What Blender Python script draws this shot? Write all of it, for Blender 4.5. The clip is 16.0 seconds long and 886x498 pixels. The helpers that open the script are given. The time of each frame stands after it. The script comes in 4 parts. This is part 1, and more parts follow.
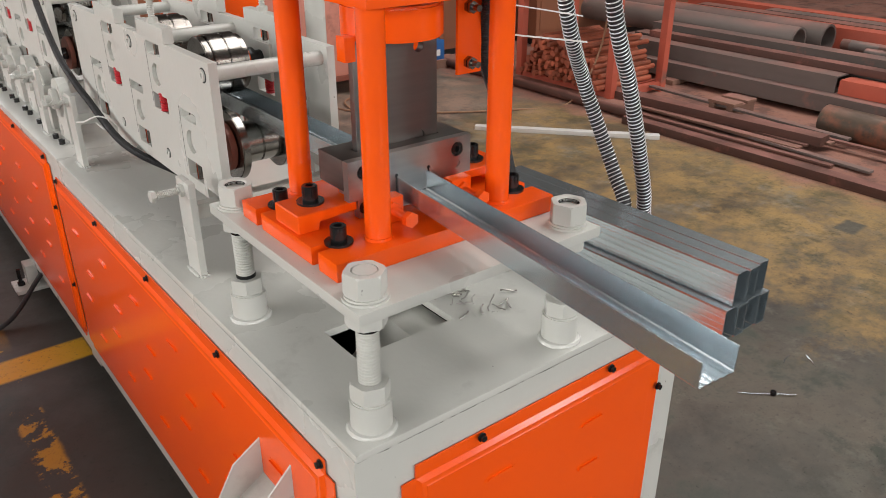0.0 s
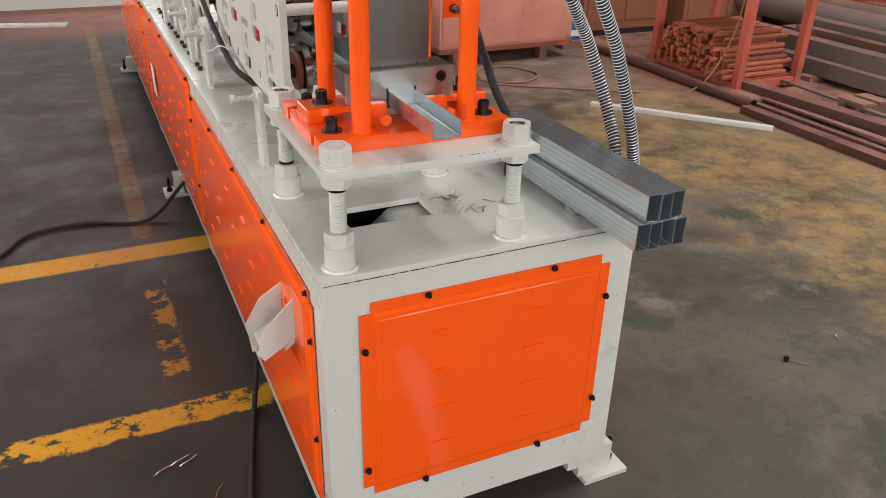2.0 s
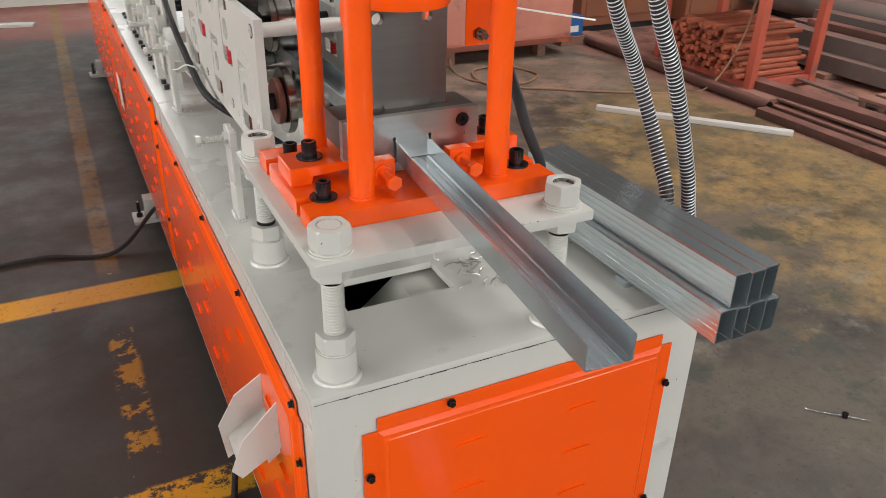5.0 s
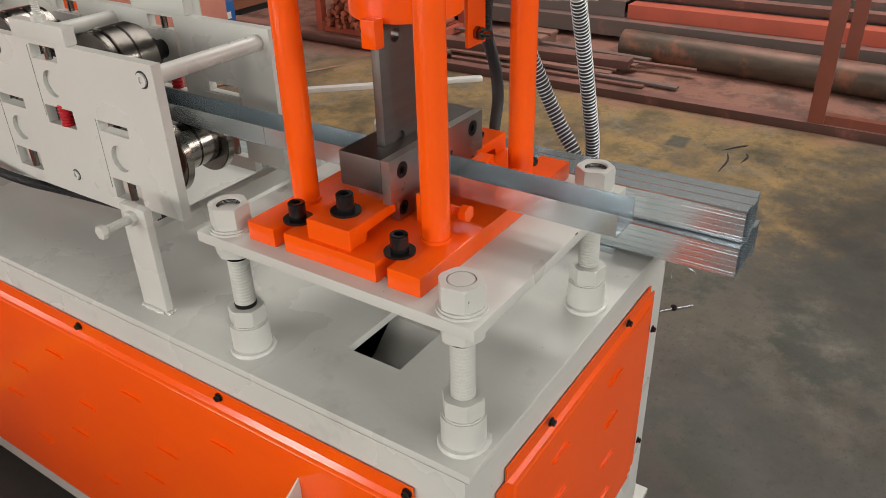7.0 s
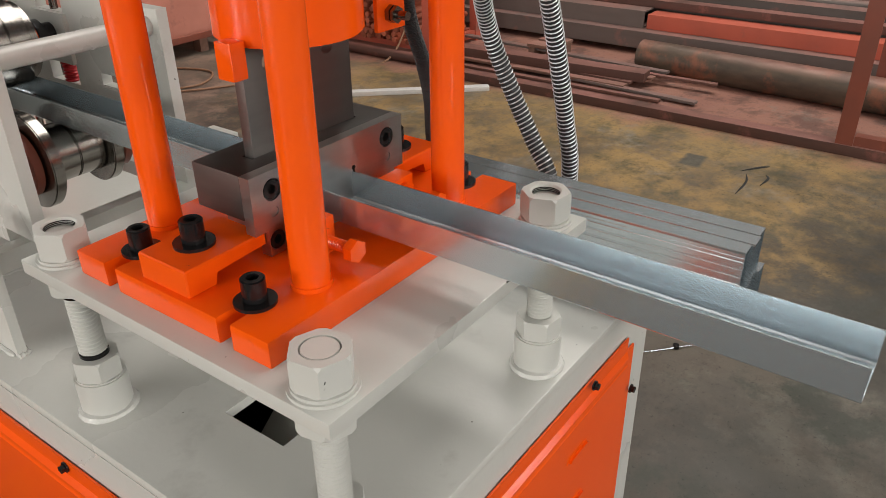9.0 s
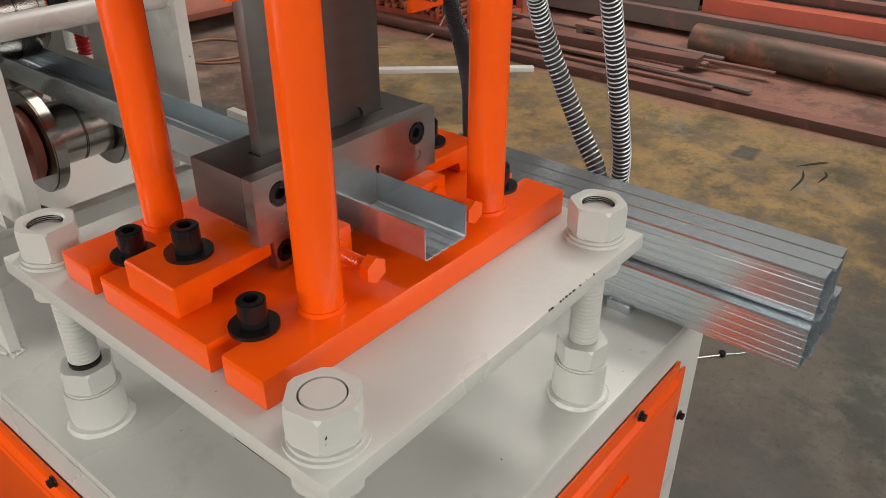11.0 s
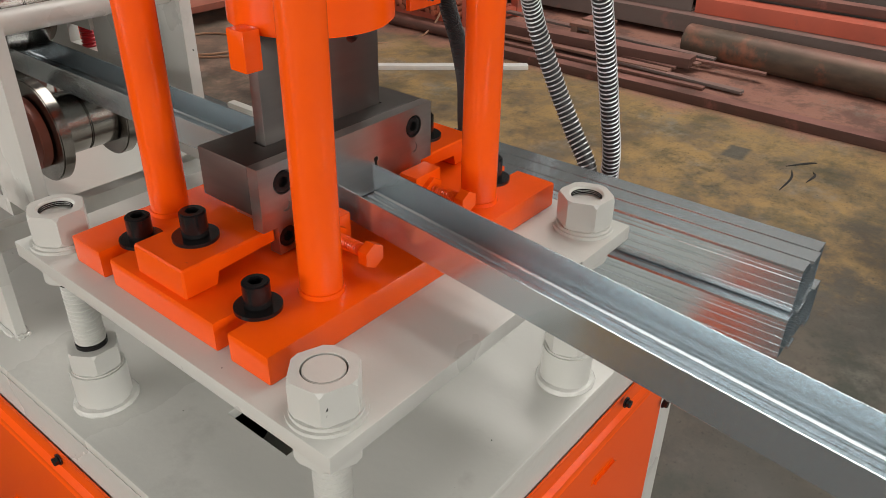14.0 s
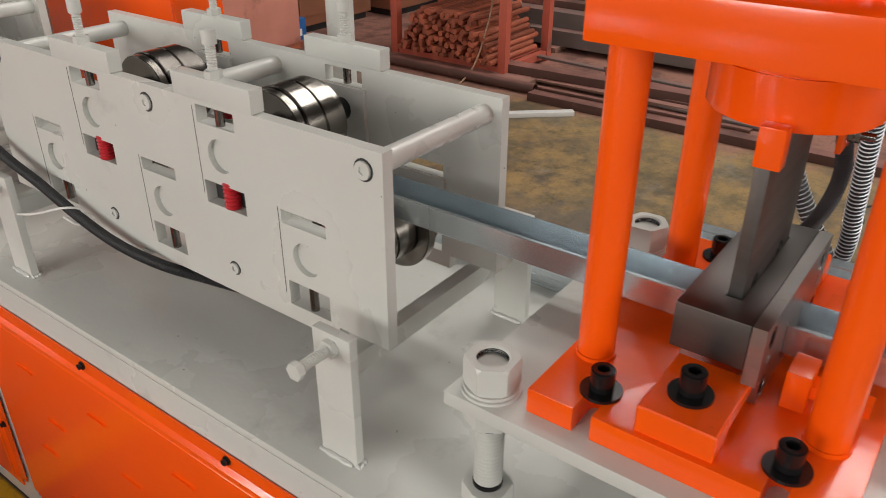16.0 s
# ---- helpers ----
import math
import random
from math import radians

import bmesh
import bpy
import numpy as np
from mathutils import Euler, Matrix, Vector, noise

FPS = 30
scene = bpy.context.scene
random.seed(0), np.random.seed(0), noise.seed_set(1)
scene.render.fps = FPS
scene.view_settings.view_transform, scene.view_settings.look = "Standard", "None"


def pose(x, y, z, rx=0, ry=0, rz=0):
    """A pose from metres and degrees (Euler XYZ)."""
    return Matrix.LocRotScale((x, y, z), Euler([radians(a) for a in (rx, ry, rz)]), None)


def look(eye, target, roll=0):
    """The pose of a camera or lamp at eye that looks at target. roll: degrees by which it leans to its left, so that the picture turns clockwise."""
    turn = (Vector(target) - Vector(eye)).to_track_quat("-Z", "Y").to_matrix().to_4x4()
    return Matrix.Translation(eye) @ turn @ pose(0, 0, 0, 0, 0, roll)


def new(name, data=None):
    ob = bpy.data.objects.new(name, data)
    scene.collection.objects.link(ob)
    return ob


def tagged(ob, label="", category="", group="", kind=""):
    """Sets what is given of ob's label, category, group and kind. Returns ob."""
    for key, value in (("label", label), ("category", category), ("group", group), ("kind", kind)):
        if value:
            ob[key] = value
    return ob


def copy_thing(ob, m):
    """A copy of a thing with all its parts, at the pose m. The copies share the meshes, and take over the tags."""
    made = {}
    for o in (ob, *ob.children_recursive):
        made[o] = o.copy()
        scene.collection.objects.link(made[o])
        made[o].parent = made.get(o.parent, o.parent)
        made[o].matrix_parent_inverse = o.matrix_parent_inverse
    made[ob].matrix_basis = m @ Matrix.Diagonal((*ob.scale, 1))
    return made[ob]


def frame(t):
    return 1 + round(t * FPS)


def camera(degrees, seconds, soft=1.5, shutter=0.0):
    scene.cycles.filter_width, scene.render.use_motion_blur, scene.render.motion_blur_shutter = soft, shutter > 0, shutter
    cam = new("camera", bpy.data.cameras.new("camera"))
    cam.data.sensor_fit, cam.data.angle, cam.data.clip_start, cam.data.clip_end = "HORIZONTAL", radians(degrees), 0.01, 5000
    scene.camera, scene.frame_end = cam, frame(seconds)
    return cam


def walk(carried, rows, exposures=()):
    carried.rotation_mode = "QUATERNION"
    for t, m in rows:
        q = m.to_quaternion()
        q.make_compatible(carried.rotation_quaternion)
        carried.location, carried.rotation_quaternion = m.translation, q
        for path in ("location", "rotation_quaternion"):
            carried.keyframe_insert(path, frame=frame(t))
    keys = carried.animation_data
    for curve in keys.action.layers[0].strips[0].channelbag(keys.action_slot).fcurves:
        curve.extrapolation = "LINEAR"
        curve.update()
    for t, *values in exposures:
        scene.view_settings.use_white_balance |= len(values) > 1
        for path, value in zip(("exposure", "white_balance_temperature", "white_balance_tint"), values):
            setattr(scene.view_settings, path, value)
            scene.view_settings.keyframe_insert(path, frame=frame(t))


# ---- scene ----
# ---------------- camera ----------------
cam = camera(59.4, 16.0, soft=0.7, shutter=0.2)
METRES, EYE, TURN = 2.86, 1.3195, -38.1
START = (-0.6949, -0.6357)
ROWS = [
    (0.0, 0.0, 0.0, 0.0, 0.02, -25.92, -0.05),
    (0.5, 0.0544, -0.0126, 0.0005, 6.35, -26.63, -0.8),
    (1.0, 0.0765, -0.0301, 0.004, 9.23, -26.6, -0.73),
    (1.5, 0.0962, -0.0777, -0.0001, 11.23, -26.76, -0.93),
    (2.0, 0.1204, -0.1142, 0.0054, 13.44, -27.16, -1.26),
    (2.5, 0.1472, -0.0959, 0.0119, 16.93, -27.34, -1.68),
    (3.0, 0.1936, -0.0253, 0.0033, 24.08, -27.2, -2.39),
    (3.5, 0.206, 0.0074, 0.0024, 27.32, -27.7, -1.24),
    (4.0, 0.1953, 0.0185, 0.0025, 27.25, -28.03, -0.88),
    (4.5, 0.1444, 0.0073, 0.0003, 21.43, -27.81, -1.14),
    (7.0, -0.1082, 0.0498, 0.0055, -18.2, -29.72, 1.43),
    (7.5, -0.1045, 0.061, -0.0016, -19.6, -28.77, 1.36),
    (8.0, -0.0798, 0.0941, -0.018, -18.95, -28.23, 1.1),
    (8.5, -0.0538, 0.1139, -0.0248, -17.33, -28.55, 0.91),
    (9.0, -0.0438, 0.1101, -0.0251, -15.86, -28.88, 0.67),
    (9.5, -0.0441, 0.1171, -0.0264, -14.45, -29.2, 0.3),
    (12.0, -0.0277, 0.1525, -0.034, -12.18, -31.04, -0.09),
    (12.5, -0.0305, 0.1438, -0.0316, -12.39, -31.04, -0.29),
    (13.0, -0.0324, 0.1383, -0.0302, -12.54, -30.93, -0.53),
    (13.5, -0.0348, 0.1339, -0.0288, -12.53, -30.86, -0.78),
    (14.0, -0.0364, 0.1347, -0.0291, -12.55, -30.7, -0.83),
    (14.5, -0.0451, 0.1301, -0.0238, -12.7, -30.45, -0.77),
    (15.0, -0.0842, 0.1309, -0.0126, -12.67, -30.07, -0.47),
    (15.5, -0.1448, 0.1512, -0.0004, -14.91, -29.39, -0.12),
    (16.0, -0.1728, 0.1846, 0.0024, -15.22, -28.65, -0.18),
]
walk(cam, [(t, pose(START[0], START[1], EYE, 0, 0, TURN) @ pose(METRES * x, METRES * y, METRES * z, 90 + pitch, roll, yaw))
           for t, x, y, z, yaw, pitch, roll in ROWS],
     exposures=((0.0, 0.03, 6500, 10), (2.0, 0.14, 6500, 10), (4.5, 0.13, 6500, 10), (7.0, -0.08, 6680, 10), (12.0, -0.10, 6720, 10), (14.5, -0.12, 6720, 10), (15.5, -0.18, 6650, 10), (16.0, -0.20, 6650, 10)))

# ---------------- light ----------------
world = bpy.data.worlds.new("sky")
scene.world = world
world.use_nodes = True
wn = world.node_tree.nodes
sky = wn.new("ShaderNodeTexSky")
sky.sky_type, sky.sun_disc, sky.sun_elevation, sky.sun_rotation = "NISHITA", False, radians(40), radians(150)
world.node_tree.links.new(sky.outputs[0], wn["Background"].inputs[0])
wn["Background"].inputs[1].default_value = 0.1


def area(name, m, w, h, watts, colour):
    lamp = bpy.data.lights.new(name, "AREA")
    lamp.shape, lamp.size, lamp.size_y, lamp.energy, lamp.color = "RECTANGLE", w, h, watts, colour
    ob = new(name, lamp)
    ob.matrix_basis = m
    return ob


CEIL = 6.5
# unseen skylights and windows, added and placed to set the brightness
ADDED_SKYLIGHTS = [(-6.6, 2.6, 110, 1.8), (2.5, 0.6, 160, 0.9), (5.3, 0.6, 310, 1.4)]
SOUTH, WEST, NORTH = (-5.0, -1.5, 2.0, 5.5), (-4.6, -1.2, 2.2, 5.6), (-5.6, -2.6, 0.4)
for sx, sy, watts, sw in ADDED_SKYLIGHTS:
    area("skylight_lamp", pose(sx, sy, CEIL + 0.1), sw, 5.0, watts, (1.0, 0.96, 0.91))
# added side lamps; the west ones grow stronger northwards to brighten that end
for k in range(4):
    area("window_lamp", look((SOUTH[k], -6.9, 3.0), (SOUTH[k], 0, 1.2)), 1.7, 2.3, 138, (1.0, 0.965, 0.92))
    area("window_lamp", look((-7.9, WEST[k], 2.4), (0, WEST[k], 0.9)), 1.7, 2.3, (80, 110, 185, 215)[k], (1.0, 0.965, 0.92))
for x in NORTH:
    area("window_lamp", look((x, 8.9, 3.4), (x, 0, 2.4)), 1.7, 2.3, 62, (1.0, 0.965, 0.92))


# ---------------- materials ----------------
def mat(name, colour, rough=0.5, metal=0.0, colour2=None, scale=30.0, amount=0.5, bump=0.0, bump_scale=200.0, stretch=(1, 1, 1),
        wear=None, wear_scale=6.0, wear_at=0.62, rough_var=0.1, coat=0.0, island=0.0, dust=None, chips=0.0):
    m = bpy.data.materials.new(name)
    m.use_nodes = True
    nt = m.node_tree
    N, L = nt.nodes, nt.links
    b = N["Principled BSDF"]
    b.inputs["Metallic"].default_value = metal
    b.inputs["Coat Weight"].default_value = coat
    b.inputs["Coat Roughness"].default_value = 0.12
    tc = N.new("ShaderNodeTexCoord")
    mp = N.new("ShaderNodeMapping")
    mp.inputs["Scale"].default_value = stretch
    L.new(tc.outputs["Object"], mp.inputs[0])
    n1 = N.new("ShaderNodeTexNoise")
    n1.inputs["Scale"].default_value, n1.inputs["Detail"].default_value = scale, 6
    L.new(mp.outputs[0], n1.inputs[0])
    mix = N.new("ShaderNodeMix")
    mix.data_type = "RGBA"
    c2 = colour2 or tuple(c * 0.75 for c in colour)
    mix.inputs["A"].default_value, mix.inputs["B"].default_value = (*colour, 1), (*c2, 1)
    ramp = N.new("ShaderNodeMapRange")
    ramp.inputs[1].default_value, ramp.inputs[2].default_value = 0.35, 0.7
    ramp.inputs[4].default_value = amount
    L.new(n1.outputs[0], ramp.inputs[0])
    L.new(ramp.outputs[0], mix.inputs["Factor"])
    out = mix.outputs["Result"]
    if wear:
        n2 = N.new("ShaderNodeTexNoise")
        n2.inputs["Scale"].default_value, n2.inputs["Detail"].default_value, n2.inputs["Roughness"].default_value = wear_scale, 9, 0.65
        L.new(tc.outputs["Object"], n2.inputs[0])
        r2 = N.new("ShaderNodeMapRange")
        r2.inputs[1].default_value, r2.inputs[2].default_value = wear_at, wear_at + 0.12
        L.new(n2.outputs[0], r2.inputs[0])
        mx = N.new("ShaderNodeMix")
        mx.data_type = "RGBA"
        mx.inputs["B"].default_value = (*wear, 1)
        L.new(out, mx.inputs["A"])
        L.new(r2.outputs[0], mx.inputs["Factor"])
        out = mx.outputs["Result"]
    if island:
        ge = N.new("ShaderNodeObjectInfo")
        hv = N.new("ShaderNodeHueSaturation")
        mr = N.new("ShaderNodeMapRange")
        mr.inputs[3].default_value, mr.inputs[4].default_value = 1 - island, 1 + island
        L.new(ge.outputs["Random"], mr.inputs[0])
        L.new(mr.outputs[0], hv.inputs["Value"])
        L.new(out, hv.inputs["Color"])
        out = hv.outputs[0]
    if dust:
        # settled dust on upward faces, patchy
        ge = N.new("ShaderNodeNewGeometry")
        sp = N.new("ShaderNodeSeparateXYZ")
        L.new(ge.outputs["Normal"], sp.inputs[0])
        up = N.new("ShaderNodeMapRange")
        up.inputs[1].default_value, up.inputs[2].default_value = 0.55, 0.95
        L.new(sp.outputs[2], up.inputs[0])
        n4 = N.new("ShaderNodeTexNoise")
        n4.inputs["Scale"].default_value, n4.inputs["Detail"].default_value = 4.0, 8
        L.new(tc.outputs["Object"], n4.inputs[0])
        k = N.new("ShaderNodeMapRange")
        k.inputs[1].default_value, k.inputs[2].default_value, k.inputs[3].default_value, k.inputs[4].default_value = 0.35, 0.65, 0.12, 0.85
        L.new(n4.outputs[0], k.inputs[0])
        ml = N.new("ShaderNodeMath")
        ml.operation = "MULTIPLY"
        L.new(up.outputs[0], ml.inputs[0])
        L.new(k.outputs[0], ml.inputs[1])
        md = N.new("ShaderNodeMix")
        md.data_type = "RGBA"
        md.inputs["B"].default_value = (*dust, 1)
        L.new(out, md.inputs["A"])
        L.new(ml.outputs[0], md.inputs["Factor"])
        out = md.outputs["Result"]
    if chips:
        # small dark paint chips
        n5 = N.new("ShaderNodeTexNoise")
        n5.inputs["Scale"].default_value, n5.inputs["Detail"].default_value, n5.inputs["Roughness"].default_value = 75, 3, 0.6
        L.new(tc.outputs["Object"], n5.inputs[0])
        r5 = N.new("ShaderNodeMapRange")
        r5.inputs[1].default_value, r5.inputs[2].default_value = chips, chips + 0.02
        L.new(n5.outputs[0], r5.inputs[0])
        m5 = N.new("ShaderNodeMix")
        m5.data_type = "RGBA"
        m5.inputs["B"].default_value = (0.04, 0.036, 0.032, 1)
        L.new(out, m5.inputs["A"])
        L.new(r5.outputs[0], m5.inputs["Factor"])
        out = m5.outputs["Result"]
    L.new(out, b.inputs["Base Color"])
    rr = N.new("ShaderNodeMapRange")
    rr.inputs[3].default_value, rr.inputs[4].default_value = max(0.03, rough - rough_var), min(1, rough + rough_var)
    L.new(n1.outputs[0], rr.inputs[0])
    L.new(rr.outputs[0], b.inputs["Roughness"])
    if bump:
        n3 = N.new("ShaderNodeTexNoise")
        n3.inputs["Scale"].default_value, n3.inputs["Detail"].default_value = bump_scale, 4
        L.new(mp.outputs[0], n3.inputs[0])
        bp = N.new("ShaderNodeBump")
        bp.inputs["Strength"].default_value, bp.inputs["Distance"].default_value = bump, 0.002
        L.new(n3.outputs[0], bp.inputs["Height"])
        L.new(bp.outputs[0], b.inputs["Normal"])
    return m


GREY = mat("grey_paint", (0.555, 0.56, 0.527), 0.29, colour2=(0.48, 0.485, 0.455), scale=5, bump=0.16, bump_scale=90, wear=(0.43, 0.43, 0.405), wear_scale=7, wear_at=0.60, chips=0.74)
ORANGE = mat("orange_paint", (0.90, 0.098, 0.004), 0.16, colour2=(0.85, 0.084, 0.004), scale=6, bump=0.05, bump_scale=40, rough_var=0.04)
ORANGE_THICK = mat("brushed_orange_paint", (0.90, 0.100, 0.004), 0.19, colour2=(0.82, 0.080, 0.004), scale=14, bump=0.30, bump_scale=26, chips=0.77)
GALV = mat("galvanised_steel", (0.63, 0.70, 0.735), 0.24, 0.92, colour2=(0.54, 0.605, 0.645), scale=7, stretch=(3, 0.25, 3), amount=0.5, rough_var=0.04)
STEEL = mat("machined_steel", (0.44, 0.42, 0.40), 0.34, 1.0, colour2=(0.33, 0.31, 0.30), scale=16, bump=0.03, bump_scale=260, stretch=(0.4, 1, 5), wear=(0.20, 0.185, 0.17), wear_scale=14, wear_at=0.62)
OILED = mat("oiled_dark_steel", (0.165, 0.155, 0.148), 0.40, 1.0, colour2=(0.12, 0.112, 0.106), scale=14, bump=0.025, bump_scale=220, stretch=(0.4, 1, 5), wear=(0.08, 0.07, 0.06), wear_scale=10, wear_at=0.60)
ROLLER = mat("polished_roller_steel", (0.27, 0.25, 0.23), 0.22, 1.0, colour2=(0.17, 0.155, 0.14), scale=30, rough_var=0.08)
BLACK = mat("black_oxide_steel", (0.028, 0.028, 0.030), 0.22, 0.7, colour2=(0.04, 0.038, 0.036), scale=60)
RUBBER = mat("black_rubber", (0.018, 0.018, 0.02), 0.55, colour2=(0.03, 0.03, 0.03), scale=50)
WIRE = mat("bright_hose_wire", (0.72, 0.73, 0.76), 0.4, 0.8, scale=80)
RED = mat("red_spring", (0.45, 0.012, 0.02), 0.4, scale=80)
WHITE = mat("white_nylon", (0.75, 0.75, 0.73), 0.5, scale=50)
# near-black for painted inner shade, and for joints, chips, ink and tar
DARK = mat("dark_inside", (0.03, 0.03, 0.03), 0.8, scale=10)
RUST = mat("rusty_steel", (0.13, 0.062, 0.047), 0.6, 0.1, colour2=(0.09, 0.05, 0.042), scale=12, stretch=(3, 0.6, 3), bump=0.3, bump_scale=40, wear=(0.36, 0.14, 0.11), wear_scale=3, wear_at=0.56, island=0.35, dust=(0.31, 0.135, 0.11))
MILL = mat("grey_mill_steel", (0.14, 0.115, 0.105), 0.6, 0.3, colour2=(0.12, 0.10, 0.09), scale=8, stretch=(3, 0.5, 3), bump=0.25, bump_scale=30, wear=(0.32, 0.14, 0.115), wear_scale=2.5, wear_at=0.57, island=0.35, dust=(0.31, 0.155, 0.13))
PRIMER = mat("red_oxide_primer", (0.46, 0.095, 0.055), 0.6, colour2=(0.30, 0.08, 0.055), scale=5, bump=0.2, bump_scale=30, wear=(0.2, 0.09, 0.07), wear_scale=3, wear_at=0.6, island=0.15)
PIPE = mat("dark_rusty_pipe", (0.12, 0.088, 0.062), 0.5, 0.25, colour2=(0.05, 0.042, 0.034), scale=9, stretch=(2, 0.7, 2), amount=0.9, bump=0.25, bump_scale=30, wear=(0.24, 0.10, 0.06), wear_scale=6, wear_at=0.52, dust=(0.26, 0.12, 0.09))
RACK = mat("worn_brown_red_paint", (0.23, 0.062, 0.038), 0.45, colour2=(0.13, 0.05, 0.035), scale=5, bump=0.15, bump_scale=40, wear=(0.45, 0.12, 0.05), wear_scale=3.5, wear_at=0.6)
CRATE = mat("dusty_red_sheet", (0.60, 0.25, 0.19), 0.45, colour2=(0.44, 0.17, 0.125), scale=4, amount=0.8, bump=0.1, bump_scale=20, wear=(0.26, 0.11, 0.08), wear_scale=3, wear_at=0.55)
RODS = mat("painted_rod_ends", (0.38, 0.10, 0.05), 0.6, colour2=(0.20, 0.07, 0.045), scale=14, bump=0.3, bump_scale=50, island=0.4)
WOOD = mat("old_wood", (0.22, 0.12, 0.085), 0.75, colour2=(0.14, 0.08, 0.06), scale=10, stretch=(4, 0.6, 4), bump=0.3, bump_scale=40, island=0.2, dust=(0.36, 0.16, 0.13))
BROWN = mat("brown_cabinet_paint", (0.30, 0.12, 0.065), 0.3, colour2=(0.16, 0.085, 0.06), scale=3, wear=(0.26, 0.13, 0.08), wear_scale=2, wear_at=0.6)
BLUE = mat("blue_card", (0.02, 0.12, 0.35), 0.5, scale=20)
# walls and ceiling out of view, kept dark to cut bounced light
WALL = mat("hall_wall_paint", (0.10, 0.09, 0.082), 0.8, colour2=(0.075, 0.068, 0.06), scale=1.5)
ZINC = mat("dull_zinc", (0.72, 0.73, 0.72), 0.45, 0.3, colour2=(0.6, 0.61, 0.6), scale=20)
WELD = mat("painted_weld", (0.54, 0.545, 0.515), 0.14, colour2=(0.46, 0.465, 0.44), scale=60, bump=0.7, bump_scale=130)
TAN = mat("tan_cable", (0.30, 0.17, 0.10), 0.6, scale=40)


def floor_material():
    m = bpy.data.materials.new("stained_concrete")
    m.use_nodes = True
    nt = m.node_tree
    N, L = nt.nodes, nt.links
    b = N["Principled BSDF"]
    tc = N.new("ShaderNodeTexCoord")
    sep = N.new("ShaderNodeSeparateXYZ")
    L.new(tc.outputs["Object"], sep.inputs[0])

    def noise_tex(s, d=6, rough=0.6):
        n = N.new("ShaderNodeTexNoise")
        n.inputs["Scale"].default_value, n.inputs["Detail"].default_value, n.inputs["Roughness"].default_value = s, d, rough
        L.new(tc.outputs["Object"], n.inputs[0])
        return n.outputs[0]

    def mapr(x, a, c, lo=0.0, hi=1.0):
        r = N.new("ShaderNodeMapRange")
        r.inputs[1].default_value, r.inputs[2].default_value, r.inputs[3].default_value, r.inputs[4].default_value = a, c, lo, hi
        r.interpolation_type = "SMOOTHSTEP"
        L.new(x, r.inputs[0])
        return r.outputs[0]

    def op(kind, x, y):
        o = N.new("ShaderNodeMath")
        o.operation = kind
        for k, v in enumerate((x, y)):
            if isinstance(v, (int, float)):
                o.inputs[k].default_value = v
            else:
                L.new(v, o.inputs[k])
        return o.outputs[0]

    def over(under, colour, fac):
        x = N.new("ShaderNodeMix")
        x.data_type = "RGBA"
        if isinstance(under, tuple):
            x.inputs["A"].default_value = (*under, 1)
        else:
            L.new(under, x.inputs["A"])
        x.inputs["B"].default_value = (*colour, 1)
        L.new(fac, x.inputs["Factor"])
        return x.outputs["Result"]

    def band(axis, lo, hi, soft):
        return op("MULTIPLY", mapr(axis, lo - soft, lo + soft), mapr(axis, hi - soft, hi + soft, 1, 0))

    X, Y = sep.outputs[0], sep.outputs[1]
    grain, big, mid, fine = noise_tex(90, 3), noise_tex(0.9, 5), noise_tex(3.1, 9, 0.72), noise_tex(11, 9, 0.74)
    side = mapr(op("ADD", X, mapr(mid, 0, 1, -0.2, 0.2)), 0.2, 0.7)
    c = over((0.056, 0.047, 0.039), (0.035, 0.032, 0.029), mapr(big, 0.38, 0.62))
    c = over(c, (0.060, 0.047, 0.040), mapr(mid, 0.5, 0.66, 0, 0.8))
    c = over(c, (0.026, 0.034, 0.030), mapr(noise_tex(1.7, 8, 0.65), 0.53, 0.63, 0, 0.75))
    # bare grey-brown concrete east of the bed, with green-black oil and pale scuffs
    c = over(c, (0.125, 0.105, 0.082), op("MULTIPLY", side, mapr(noise_tex(1.3, 9, 0.7), 0.36, 0.60)))
    c = over(c, (0.042, 0.052, 0.040), op("MULTIPLY", side, mapr(noise_tex(2.6, 9, 0.7), 0.50, 0.60, 0, 0.85)))
    east = mapr(op("ADD", X, mapr(mid, 0, 1, -0.8, 0.8)), 1.40, 2.15)
    north = mapr(op("ADD", Y, mapr(mid, 0, 1, -0.8, 0.8)), 2.4, 3.3)
    ochre = op("MULTIPLY", east, mapr(op("ADD", Y, mapr(big, 0, 1, -1, 1)), 2.3, 3.0, 1, 0))
    ochre = op("MULTIPLY", ochre, mapr(op("ADD", Y, mapr(fine, 0, 1, -0.4, 0.4)), -0.6, 0.1))
    c = over(c, (0.37, 0.235, 0.085), op("MULTIPLY", ochre, mapr(op("ADD", mid, mapr(fine, 0, 1, -0.16, 0.16)), 0.33, 0.62, 0.15, 0.80)))
    c = over(c, (0.085, 0.070, 0.038), op("MULTIPLY", ochre, mapr(noise_tex(5.2, 9, 0.78), 0.46, 0.66, 0, 0.8)))
    thin = op("MULTIPLY", mapr(X, 0.9, 1.4), mapr(X, 1.9, 2.4, 1, 0))
    c = over(c, (0.27, 0.18, 0.08), op("MULTIPLY", op("MULTIPLY", thin, band(Y, 0.9, 2.6, 0.5)), mapr(noise_tex(4.3, 9, 0.75), 0.50, 0.66, 0, 0.6)))
    c = over(c, (0.27, 0.245, 0.205), op("MULTIPLY", mapr(X, 0.5, 1.0), mapr(noise_tex(2.3, 9, 0.74), 0.53, 0.70, 0, 0.65)))
